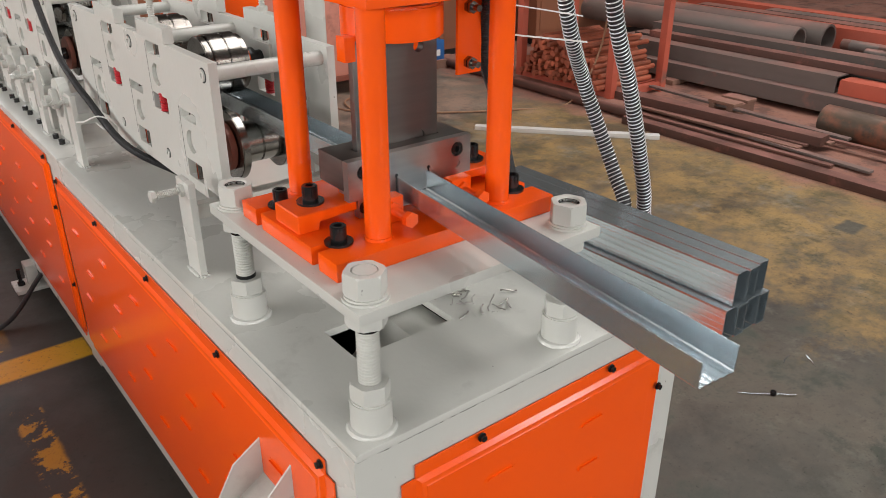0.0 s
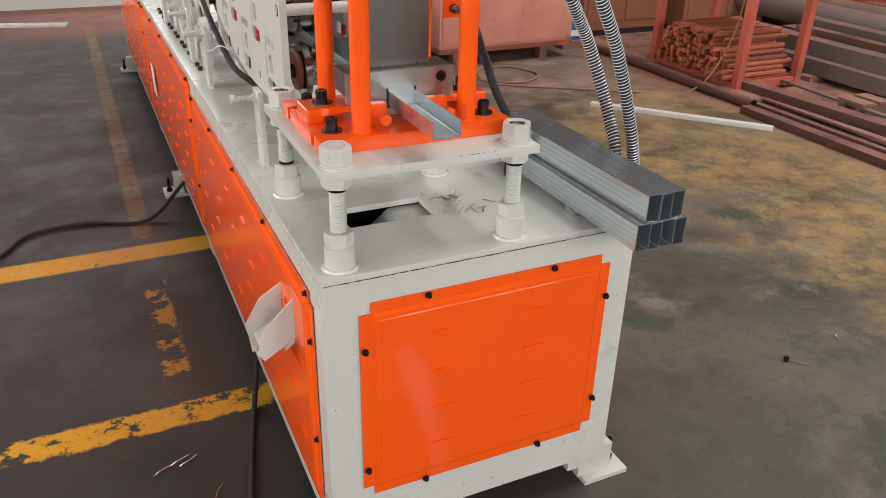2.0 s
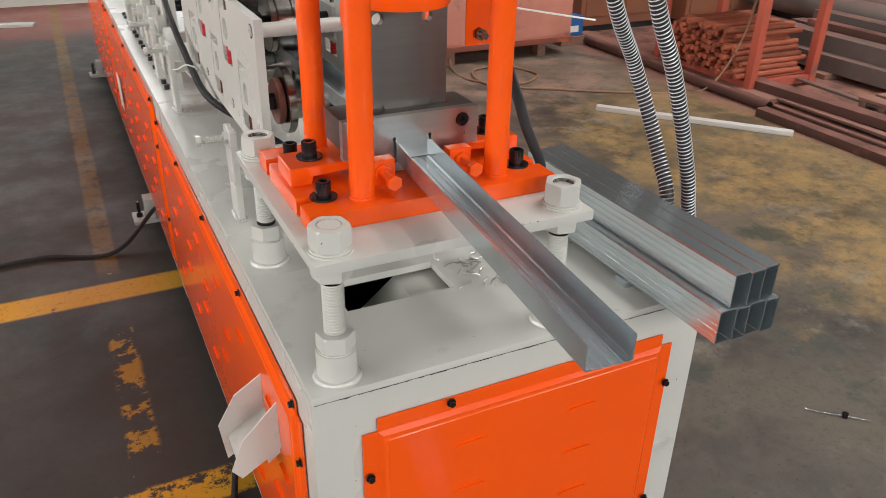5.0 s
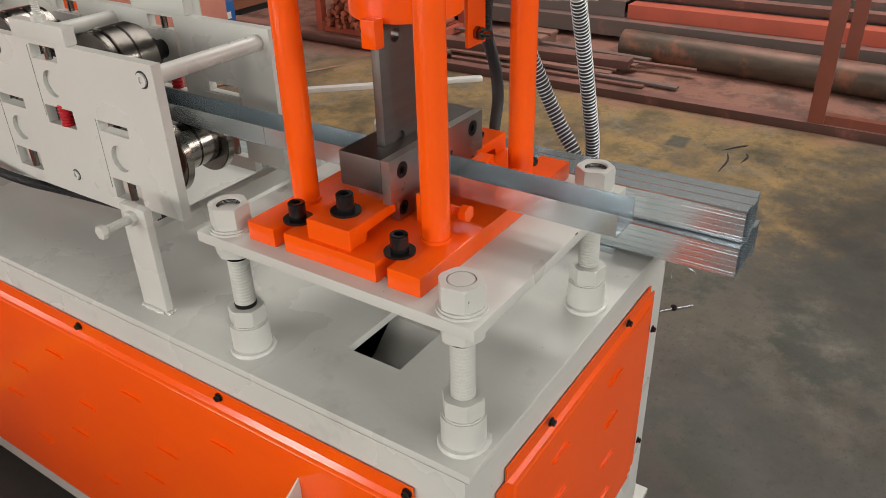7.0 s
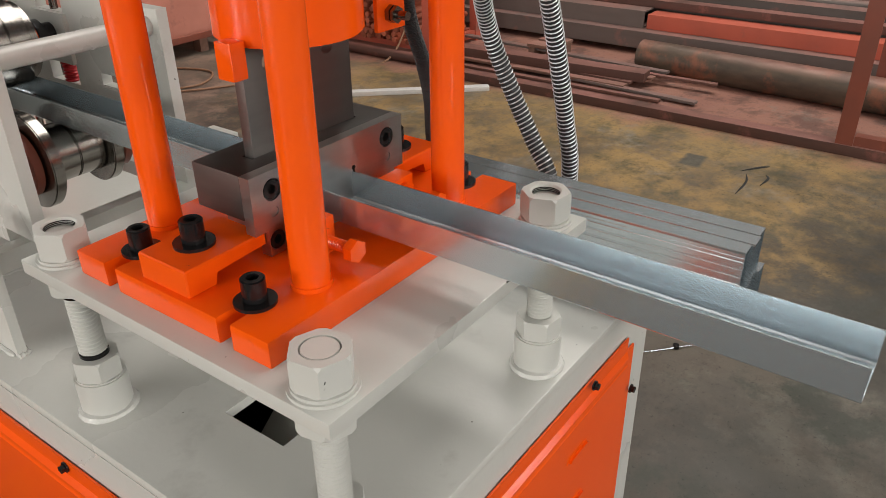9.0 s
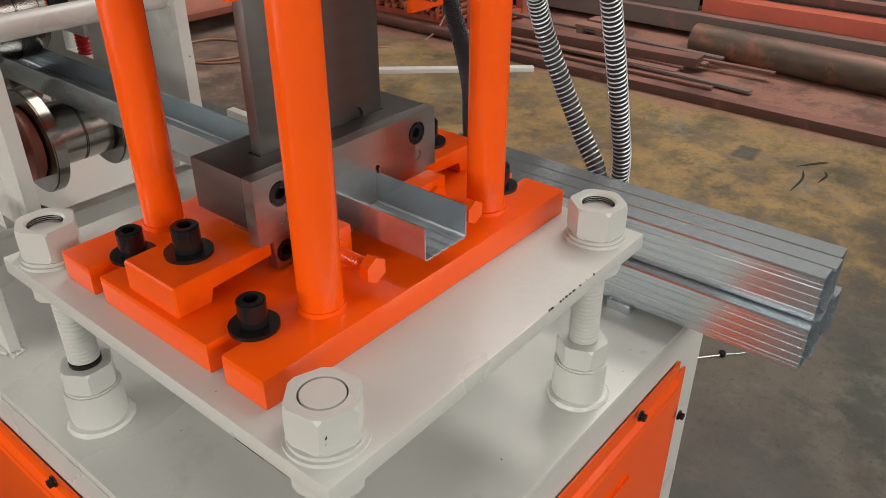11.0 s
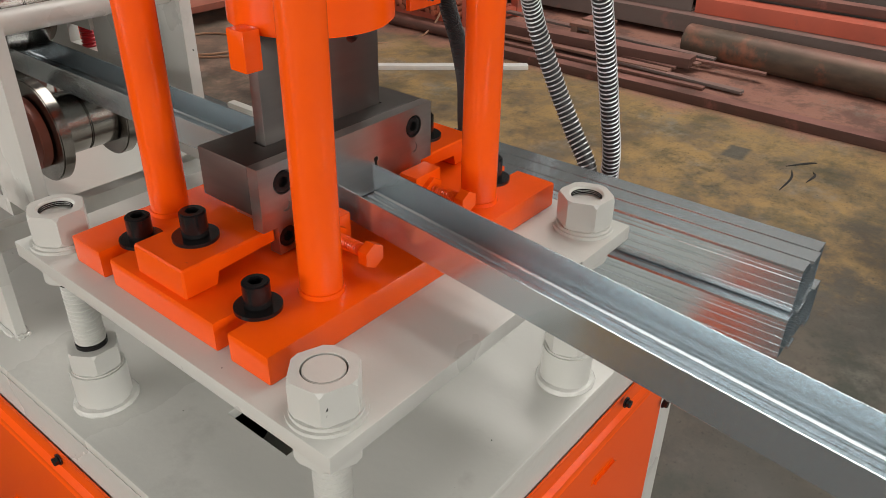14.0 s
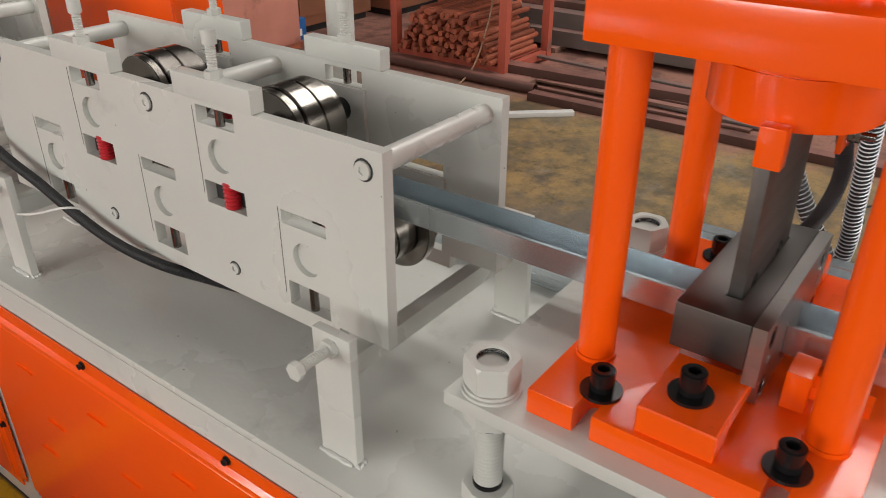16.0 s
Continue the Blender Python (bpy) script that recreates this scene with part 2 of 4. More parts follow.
    c = over(c, (0.30, 0.205, 0.155), op("MULTIPLY", op("MULTIPLY", north, side), mapr(mid, 0.42, 0.62, 0.15, 0.85)))
    c = over(c, (0.30, 0.138, 0.106), mapr(op("ADD", X, mapr(mid, 0, 1, -0.25, 0.25)), 2.7, 2.95, 0, 0.9))
    c = over(c, (0.12, 0.06, 0.048), op("MULTIPLY", mapr(X, 2.8, 2.95), mapr(noise_tex(4.0, 9, 0.72), 0.47, 0.60, 0, 0.85)))
    c = over(c, (0.30, 0.10, 0.075), op("MULTIPLY", mapr(op("ADD", Y, mapr(mid, 0, 1, -0.6, 0.6)), 5.2, 6.0), mapr(X, -2.0, -0.5, 0, 0.8)))
    c = over(c, (0.19, 0.18, 0.15), op("MULTIPLY", mapr(X, 0.6, 1.0), mapr(noise_tex(1.6, 9, 0.76), 0.56, 0.66, 0, 0.55)))
    c = over(c, (0.045, 0.044, 0.036), op("MULTIPLY", op("MULTIPLY", side, mapr(op("ADD", Y, mapr(mid, 0, 1, -0.5, 0.5)), -0.25, 0.35, 1, 0)), mapr(noise_tex(2.0, 9, 0.7), 0.36, 0.58, 0.1, 0.8)))
    # a square patch of grey mortar
    c = over(c, (0.095, 0.085, 0.065), op("MULTIPLY", band(op("ADD", X, mapr(fine, 0, 1, -0.02, 0.02)), 2.37, 2.50, 0.012), band(op("ADD", Y, mapr(fine, 0, 1, -0.02, 0.02)), 0.585, 0.675, 0.012)))
    # worn yellow lane paint
    wornA = mapr(fine, 0.43, 0.48)
    west = mapr(X, -0.31, -0.3, 1, 0)
    yel = (0.70, 0.37, 0.010)
    c = over(c, yel, op("MULTIPLY", op("MULTIPLY", band(Y, 1.58, 1.70, 0.008), west), mapr(fine, 0.33, 0.38)))
    c = over(c, yel, op("MULTIPLY", op("MULTIPLY", band(op("ADD", Y, mapr(fine, 0, 1, -0.03, 0.03)), 0.60, 0.69, 0.006), west), wornA))
    lane = band(op("ADD", X, mapr(fine, 0, 1, -0.01, 0.01)), -0.565, -0.495, 0.008)
    sparse = mapr(op("ADD", fine, mapr(mid, 0, 1, -0.35, 0.35)), 0.56, 0.60)
    c = over(c, (0.44, 0.23, 0.02), op("MULTIPLY", op("MULTIPLY", lane, band(Y, 0.68, 1.85, 0.05)), sparse))
    c = over(c, (0.20, 0.115, 0.026), op("MULTIPLY", op("MULTIPLY", lane, mapr(Y, 1.72, 1.85)), mapr(fine, 0.36, 0.52, 0.1, 0.85)))
    c = over(c, (0.02, 0.02, 0.018), mapr(noise_tex(34, 6, 0.75), 0.55, 0.72, 0, 0.55))
    c = over(c, (0.17, 0.145, 0.115), op("MULTIPLY", side, mapr(noise_tex(21, 8, 0.8), 0.58, 0.74, 0, 0.4)))
    c = over(c, (0.015, 0.015, 0.014), op("MULTIPLY", side, mapr(noise_tex(0.75, 4), 0.56, 0.66, 0, 0.55)))
    c = over(c, (0.02, 0.02, 0.018), mapr(grain, 0.6, 0.72, 0, 0.6))
    L.new(c, b.inputs["Base Color"])
    b.inputs["Specular IOR Level"].default_value = 0.42
    L.new(mapr(mid, 0.3, 0.7, 0.44, 0.74), b.inputs["Roughness"])
    bp = N.new("ShaderNodeBump")
    bp.inputs["Strength"].default_value, bp.inputs["Distance"].default_value = 0.25, 0.004
    L.new(fine, bp.inputs["Height"])
    L.new(bp.outputs[0], b.inputs["Normal"])
    return m


FLOOR = floor_material()


# ---------------- mesh helpers ----------------
def box(bm, x0, x1, y0, y1, z0, z1, bevel=0.0):
    r = bmesh.ops.create_cube(bm, size=1, matrix=Matrix.Translation(((x0 + x1) / 2, (y0 + y1) / 2, (z0 + z1) / 2)) @ Matrix.Diagonal((x1 - x0, y1 - y0, z1 - z0, 1)))
    if bevel:
        edges = {e for v in r["verts"] for e in v.link_edges}
        bmesh.ops.bevel(bm, geom=list(edges), offset=bevel, segments=2, affect="EDGES", profile=0.7)
    return bm


def cyl(bm, a, b, r, seg=24, r2=None, bevel=0.0):
    a, b = Vector(a), Vector(b)
    d = b - a
    m = Matrix.Translation((a + b) / 2) @ d.to_track_quat("Z", "Y").to_matrix().to_4x4()
    res = bmesh.ops.create_cone(bm, cap_ends=True, segments=seg, radius1=r, radius2=r if r2 is None else r2, depth=d.length, matrix=m)
    if bevel:
        edges = {e for v in res["verts"] for e in v.link_edges if any(len(f.verts) > 4 for f in e.link_faces)}
        bmesh.ops.bevel(bm, geom=list(edges), offset=bevel, segments=2, affect="EDGES")
    return bm


def tube(bm, pts, r, seg=12, closed=True):
    """A swept round tube along points."""
    pts = [Vector(p) for p in pts]
    rings, up = [], None
    for i, p in enumerate(pts):
        d = (pts[min(i + 1, len(pts) - 1)] - pts[max(i - 1, 0)]).normalized()
        if up is None:
            up = d.orthogonal().normalized()
        up = (up - d * up.dot(d)).normalized()
        side = d.cross(up)
        rr = r(i / (len(pts) - 1)) if callable(r) else r
        rings.append([bm.verts.new(p + (up * math.cos(2 * math.pi * k / seg) + side * math.sin(2 * math.pi * k / seg)) * rr) for k in range(seg)])
    for a, b in zip(rings, rings[1:]):
        for k in range(seg):
            bm.faces.new((a[k], a[(k + 1) % seg], b[(k + 1) % seg], b[k]))
    if closed:
        bm.faces.new(rings[0][::-1])
        bm.faces.new(rings[-1])
    return bm


def spline(ctrl, n):
    """Points on a smooth curve through the control points."""
    c = [Vector(p) for p in ctrl]
    c = [c[0] * 2 - c[1], *c, c[-1] * 2 - c[-2]]
    out = []
    for i in range(1, len(c) - 2):
        for k in range(n):
            t = k / n
            a, b, d, e = c[i - 1], c[i], c[i + 1], c[i + 2]
            out.append(0.5 * ((2 * b) + (d - a) * t + (2 * a - 5 * b + 4 * d - e) * t * t + (3 * b - a - 3 * d + e) * t ** 3))
    out.append(c[-2])
    return out


def extrude(bm, outline, axis, lo, hi):
    """A prism: a 2D outline pushed along an axis ('x', 'y' or 'z')."""
    def at(p, h):
        return {"x": (h, p[0], p[1]), "y": (p[0], h, p[1]), "z": (p[0], p[1], h)}[axis]
    a = [bm.verts.new(at(p, lo)) for p in outline]
    b = [bm.verts.new(at(p, hi)) for p in outline]
    bm.faces.new(a[::-1])
    bm.faces.new(b)
    n = len(a)
    for k in range(n):
        bm.faces.new((a[k], a[(k + 1) % n], b[(k + 1) % n], b[k]))
    return bm


def mesh_of(bm, name, material, smooth=35):
    bmesh.ops.recalc_face_normals(bm, faces=bm.faces)
    me = bpy.data.meshes.new(name)
    bm.to_mesh(me)
    bm.free()
    me.materials.append(material)
    for p in me.polygons:
        p.use_smooth = True
    me.set_sharp_from_angle(angle=radians(smooth))
    return me


def part(name, bm, material, parent=None, label="", smooth=35):
    ob = new(name, mesh_of(bm, name, material, smooth))
    ob.parent = parent
    if label:
        tagged(ob, label)
    return ob


def thing(name, x, y, z, label, category, group="", kind="", rz=0):
    ob = new(name)
    ob.empty_display_size = 0.05
    ob.matrix_basis = pose(x, y, z, 0, 0, rz)
    return tagged(ob, label, category, group, kind)


def clone(src, parent, x, y, z, rx=0, ry=0, rz=0):
    ob = new(src.name.split(".")[0], src.data)
    ob.parent = parent
    ob.matrix_basis = pose(x, y, z, rx, ry, rz)
    for key in ("label",):
        if key in src:
            ob[key] = src[key]
    return ob


def B():
    return bmesh.new()


# ---------------- hall ----------------
def slab(name, x0, x1, y0, y1, z0, z1, material):
    return tagged(part(name, box(B(), x0, x1, y0, y1, z0, z1), material), kind="structure")


slab("floor", -8, 9, -7, 9, -0.2, 0.0, FLOOR)
slab("wall_east", 9, 9.2, -7, 9, 0, CEIL, WALL)
slab("trim", -8, 1.2, 6.85, 6.97, 0, 0.32, GREY)


def unseen_window_wall(name, centres, lo, hi, place, z0=2.1, z1=4.7):
    """An unseen wall along one axis with four added window openings; place turns (along, z) spans into a box."""
    bm = B()
    xs = [lo]
    for c in centres:
        xs += [c - 0.95, c + 0.95]
    xs.append(hi)
    place(bm, lo, hi, 0, z0)
    place(bm, lo, hi, z1, CEIL)
    for a, b in zip(xs[::2], xs[1::2]):
        place(bm, a, b, z0, z1)
    wall = tagged(part(name, bm, WALL), kind="structure")
    for c in centres:
        fr = B()
        for u in (c - 0.95, c - 0.02, c + 0.91):
            place(fr, u, u + 0.04, z0, z1, 0.06)
        for z in (z0, (z0 + z1) / 2, z1 - 0.04):
            place(fr, c - 0.95, c + 0.95, z, z + 0.04, 0.06)
        part("window_frame", fr, WALL, wall)


unseen_window_wall("wall_south", SOUTH, -8, 9, lambda bm, a, b, z0, z1, inset=0.0: box(bm, a, b, -7.2 + inset, -7 - inset, z0, z1), 1.7, 4.3)
unseen_window_wall("wall_north", NORTH, -8, 9, lambda bm, a, b, z0, z1, inset=0.0: box(bm, a, b, 9 + inset, 9.2 - inset, z0, z1))
unseen_window_wall("wall_west", WEST, -7, 9, lambda bm, a, b, z0, z1, inset=0.0: box(bm, -8.2 + inset, -8 - inset, a, b, z0, z1), 1.1, 3.7)


# unseen ceiling, opened only for the added skylights
def ceiling():
    bm = B()
    xs = [-8]
    for sx, sy, watts, sw in ADDED_SKYLIGHTS:
        xs += [sx - sw / 2 - 0.05, sx + sw / 2 + 0.05]
    xs.append(9)
    for a, b in zip(xs[::2], xs[1::2]):
        box(bm, a, b, -7, 9, CEIL, CEIL + 0.05)
    for sx, sy, watts, sw in ADDED_SKYLIGHTS:
        w = sw / 2 + 0.05
        box(bm, sx - w, sx + w, -7, sy - 2.6, CEIL, CEIL + 0.05)
        box(bm, sx - w, sx + w, sy + 2.6, 9, CEIL, CEIL + 0.05)
    tagged(part("ceiling", bm, WALL), kind="structure")


ceiling()


# ---------------- helpers for cutting ----------------
def cut(bm, cutter):
    """The mesh in bm less the solids in cutter."""
    obs = []
    for k in (bm, cutter):
        bmesh.ops.recalc_face_normals(k, faces=k.faces)
        me = bpy.data.meshes.new("tmp")
        k.to_mesh(me)
        k.free()
        obs.append(new("tmp", me))
    mod = obs[0].modifiers.new("cut", "BOOLEAN")
    mod.object, mod.operation, mod.solver, mod.use_self = obs[1], "DIFFERENCE", "EXACT", True
    me = bpy.data.meshes.new_from_object(obs[0].evaluated_get(bpy.context.evaluated_depsgraph_get()))
    out = bmesh.new()
    out.from_mesh(me)
    for o in obs:
        bpy.data.objects.remove(o)
    bpy.data.meshes.remove(me)
    return out


# ---------------- machine base ----------------
TOP = 0.690
W = 0.328
LONG = 4.6


def hex_bm(r, h, z0=0.0, chamfer=0.15):
    """A hexagon nut or bolt head standing on z0, with turned-off corners."""
    bm = B()
    cyl(bm, (0, 0, z0), (0, 0, z0 + h), r, 6)
    bmesh.ops.bevel(bm, geom=[v for v in bm.verts], offset=r * chamfer, segments=1, affect="VERTICES")
    return bm


def screw_mesh():
    bm = B()
    cyl(bm, (0, 0, 0), (0, -0.002, 0), 0.0068, 14)
    cyl(bm, (0, -0.002, 0), (0, -0.007, 0), 0.0050, 6)
    return bm


def tray(w, h, notch=0.022, proud=0.010):
    """A folded sheet cover in the xz plane, its face towards -y, its corners notched."""
    bm = B()
    n = notch
    outline = [(n, 0), (w - n, 0), (w - n, n), (w, n), (w, h - n), (w - n, h - n), (w - n, h), (n, h), (n, h - n), (0, h - n), (0, n), (n, n)]
    extrude(bm, outline, "y", -0.0025, 0)
    a, b = n, proud
    i = 0.010
    lo = [(a, -0.0025, a), (w - a, -0.0025, a), (w - a, -0.0025, h - a), (a, -0.0025, h - a)]
    hi = [(a + i, -b, a + i), (w - a - i, -b, a + i), (w - a - i, -b, h - a - i), (a + i, -b, h - a - i)]
    lo = [bm.verts.new(p) for p in lo]
    hi = [bm.verts.new(p) for p in hi]
    for k in range(4):
        bm.faces.new((lo[k], lo[(k + 1) % 4], hi[(k + 1) % 4], hi[k]))
    bm.faces.new(hi)
    bmesh.ops.bevel(bm, geom=[e for e in bm.edges if all(v in hi for v in e.verts)], offset=0.004, segments=3, affect="EDGES")
    return bm


def louvre_mesh():
    """A pressed vent bar, its long side along x, standing out to -y."""
    bm = B()
    prof = [(-0.030, 0.0), (-0.022, 0.007), (0.022, 0.007), (0.030, 0.0), (0.022, -0.006), (-0.022, -0.006)]
    extrude(bm, prof, "y", -0.0048, 0.004)
    bmesh.ops.bevel(bm, geom=[e for e in bm.edges if all(v.co.y < 0 for v in e.verts)], offset=0.0032, segments=2, affect="EDGES")
    return bm


def machine_base():
    base = thing("roll_forming_machine", 0, 0, 0, "grey steel machine bed with bolted orange side covers on the floor", "machine")
    # frame of posts and rails
    for y0 in (0.006, 1.40, 2.85, LONG - 0.09):
        inset = 0.0 if y0 < 0.1 else 0.002
        for x0 in (-W + inset, W - 0.095 - inset):
            part("post", box(B(), x0, x0 + 0.095, y0, y0 + 0.08, 0.06, TOP - 0.0121), GREY, base)
    for x0 in (-W, W - 0.06):
        part("rail", box(B(), x0, x0 + 0.06, 0.086, LONG - 0.09, 0.085, 0.165), GREY, base)
        part("rail", box(B(), x0, x0 + 0.06, 0.086, LONG - 0.09, TOP - 0.11, TOP - 0.0121), GREY, base)
    for z0, z1 in ((0.085, 0.215), (TOP - 0.11, TOP - 0.0121)):
        part("rail", box(B(), -W + 0.095, W - 0.095, 0.006, 0.06, z0, z1), GREY, base)
    rnd = random.Random(5)
    line = [(-W + 0.004 + (2 * W - 0.008) * k / 90, 0.0056, TOP - 0.0164 + rnd.uniform(-0.0004, 0.0004)) for k in range(91)]
    wob = [rnd.uniform(0.0004, 0.0011) for k in range(91)]
    part("seam", tube(B(), line, lambda t: wob[round(t * 90)], 6), DARK, base, "dark open seam below the bed plate")
    top = box(B(), -W, W, 0, LONG, TOP - 0.012, TOP, 0.0025)
    top = cut(top, box(B(), -0.216, -0.036, 0.178, 0.268, TOP - 0.1, TOP + 0.1))
    part("top_plate", top, GREY, base)
    # added dark boxes that stand in for the shade inside the hollow bed
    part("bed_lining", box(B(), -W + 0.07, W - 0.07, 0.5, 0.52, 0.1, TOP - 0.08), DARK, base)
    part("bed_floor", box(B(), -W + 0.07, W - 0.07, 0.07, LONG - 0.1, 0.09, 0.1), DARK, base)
    part("end_panel", box(B(), -W + 0.095, W - 0.095, LONG - 0.03, LONG - 0.015, 0.09, TOP - 0.0121), GREY, base)
    # scrap slide below the opening
    bm = extrude(B(), [(-0.03, TOP - 0.02), (-0.10, TOP - 0.02), (-0.36, 0.46), (-0.36, 0.45), (-0.10, TOP - 0.03), (-0.03, TOP - 0.03)], "y", 0.17, 0.28)
    part("scrap_slide", bm, GREY, base)
    # scoop that sticks out of the long side
    bm = B()
    extrude(bm, [(-W - 0.012, 0.552), (-0.342, 0.550), (-0.385, 0.523), (-0.416, 0.470), (-0.408, 0.40), (-W - 0.012, 0.44)], "y", 0.265, 0.268)
    extrude(bm, [(-W - 0.012, 0.570), (-0.345, 0.565), (-0.396, 0.515), (-0.417, 0.463), (-0.403, 0.444), (-W - 0.012, 0.481)], "y", 0.162, 0.165)
    extrude(bm, [(-W - 0.012, 0.486), (-0.403, 0.449), (-0.403, 0.446), (-W - 0.012, 0.483)], "y", 0.1652, 0.2648)
    part("scrap_scoop", bm, GREY, base, "grey bent sheet scoop")
    # covers
    scr = part("screw", screw_mesh(), BLACK, base)
    scr.matrix_basis = pose(-0.131, -0.003, 0.622)
    lou = louvre_mesh()
    front = part("end_cover", tray(0.534, 0.446), ORANGE, base, "glossy orange sheet steel cover with pressed vents")
    front.matrix_basis = pose(-0.262, 0.004, 0.18)
    louvre = part("louvre", lou, ORANGE, front)
    louvre.matrix_basis = pose(0.165, -0.009, 0.36)
    for r in range(4):
        for c in range(2):
            if r or c:
                clone(louvre, front, 0.165 + c * 0.195, -0.009, 0.36 - r * 0.088)
    for x, z in ((0.135, 0.622), (-0.254, 0.53), (-0.254, 0.25), (0.267, 0.53), (0.267, 0.27), (-0.131, 0.185), (0.135, 0.185)):
        clone(scr, base, x, -0.003, z)
    y = 0.055
    for n, (ln, lo, hi) in enumerate(((1.365, 0.13, 0.632), (1.42, 0.13, 0.672), (1.42, 0.13, 0.672))):
        side = part("side_cover", tray(ln, hi - lo), ORANGE, base, "glossy orange sheet steel cover with pressed vents")
        side.matrix_basis = pose(-W - 0.002, y + ln, lo, 0, 0, -90)
        for r in range(4):
            for c in range(6):
                clone(louvre, side, 0.16 + c * 0.21 + (0.06 if r % 2 else 0), -0.009, 0.40 - r * 0.09)
        for k in range(5):
            clone(scr, base, -W - 0.005, y + 0.03 + (ln - 0.06) * k / 4, hi - 0.009, 0, 0, -90)
        for z in (0.53, 0.3):
            clone(scr, base, -W - 0.005, y + 0.012, z, 0, 0, -90)
        east = part("side_cover", tray(ln, hi - lo), ORANGE, base)
        east.matrix_basis = pose(W + 0.002, y, lo, 0, 0, 90)
        for z in (0.56, 0.25):
            clone(scr, base, W + 0.005, y + 0.012, z, 0, 0, 90)
        y += ln + 0.03
    # feet
    for k, (fx, fy) in enumerate([(s * 0.345, v) for v in (0.05, 2.16, 4.37) for s in (-1, 1)]):
        bm = B()
        box(bm, fx - 0.06, fx + 0.06, fy - 0.05, fy + 0.05, 0.0, 0.014, 0.002)
        box(bm, fx - 0.05 * (1 if fx > 0 else -0.1) - 0.02, fx + 0.02, fy - 0.03, fy + 0.03, 0.014, 0.09)
        ft = part("foot", bm, GREY, base)
        bm = hex_bm(0.013, 0.012, 0.014)
        cyl(bm, (0, 0, 0.02), (0, 0, 0.075), 0.007, 12)
        bo = part("foot_bolt", bm, BLACK, ft)
        bo.matrix_basis = pose(fx + (0.035 if fx > 0 else -0.035), fy, 0)
    return base


BASE = machine_base()

# ---------------- cutting press ----------------
PX = -0.110     # line of the channel
PLATE = 0.877
OB = 0.902      # top of the orange base


def thread(bm, x, y, z0, z1, r, pitch=0.0045):
    """A threaded rod: rings of alternating radius."""
    n = int((z1 - z0) / pitch)
    pts, rad = [], []
    for i in range(n + 1):
        for dz, q in ((0.0, r * 0.83), (0.35, r), (0.5, r), (0.85, r * 0.83)):
            pts.append((x, y, z0 + (i + dz) * pitch))
            rad.append(q)
    m = len(pts) - 1
    return tube(bm, pts, lambda t: rad[round(t * m)], 20)


def levelling_bolt(parent):
    b = part("levelling_bolt", thread(B(), 0, 0, TOP + 0.07, PLATE - 0.013, 0.0145), GREY, parent)
    bm = B()
    cyl(bm, (0, 0, TOP), (0, 0, TOP + 0.046), 0.0268, 28, bevel=0.002)
    ring = [(0.0272 * math.cos(k / 60 * 2 * math.pi), 0.0272 * math.sin(k / 60 * 2 * math.pi), TOP + 0.001) for k in range(61)]
    part("boss", bm, GREY, b, "welded grey boss")
    part("weld", tube(B(), ring, lambda t: 0.0052 + 0.0002 * math.sin(t * 90) + 0.0008 * math.sin(t * 17), 8), WELD, b, "lumpy weld bead under grey paint")
    part("lower_nut", hex_bm(0.0258, 0.024, TOP + 0.046), GREY, b)
    part("grease_ring", cyl(B(), (0, 0, PLATE - 0.043), (0, 0, PLATE - 0.0345), 0.0149, 24), BLACK, b, "black greasy ring of bare thread")
    part("under_nut", hex_bm(0.0265, 0.018, PLATE - 0.015 - 0.020), GREY, b)
    bm = cyl(B(), (0, 0, PLATE), (0, 0, PLATE + 0.003), 0.0285, 32)
    cyl(bm, (0, 0, PLATE + 0.003), (0, 0, PLATE + 0.006), 0.026, 32)
    part("washer", bm, GREY, b)
    bm = hex_bm(0.0265, 0.029, PLATE + 0.006)
    bm = cut(bm, cyl(B(), (0, 0, PLATE + 0.022), (0, 0, PLATE + 0.06), 0.0160, 28))
    cyl(bm, (0, 0, PLATE + 0.006), (0, 0, PLATE + 0.0348), 0.0148, 28, bevel=0.0006)
    part("upper_nut", bm, GREY, b)
    return b


def open_nut_mesh():
    """The upper nut where the bolt ends below its mouth, so that its thread shows."""
    bm = hex_bm(0.0265, 0.029, PLATE + 0.006)
    c = cyl(B(), (0, 0, PLATE + 0.020), (0, 0, PLATE + 0.06), 0.0148, 28)
    bm = cut(bm, c)
    bm = cut(bm, cyl(B(), (0, 0, PLATE + 0.0325), (0, 0, PLATE + 0.0372), 0.0138, 28, 0.0186))
    cyl(bm, (0, 0, PLATE + 0.006), (0, 0, PLATE + 0.0275), 0.0146, 28, bevel=0.0006)
    return mesh_of(bm, "upper_nut", GREY)


def thread_mouth_mesh():
    bm = B()
    for k in range(3):
        z = PLATE + 0.0285 + 0.0017 * k
        tube(bm, [(0.0147 * math.cos(j / 28 * 2 * math.pi), 0.0147 * math.sin(j / 28 * 2 * math.pi), z) for j in range(29)], 0.0006, 6)
    return mesh_of(bm, "thread_mouth", BLACK)


def cap_screw(parent, x, y, z, r=0.0105, h=0.021, washer=True):
    """A black socket head screw, upright, standing at z."""
    bm = cyl(B(), (0, 0, 0.003), (0, 0, 0.003 + h), r, 24, bevel=0.0012)
    bm = cut(bm, cyl(B(), (0, 0, h - 0.006), (0, 0, h + 0.02), r * 0.56, 6))
    s = part("cap_screw", bm, BLACK, parent, "black socket head screw")
    if washer:
        part("washer", cyl(B(), (0, 0, 0), (0, 0, 0.003), r * 1.75, 28), BLACK, s)
    s.matrix_basis = pose(x, y, z)
    return s


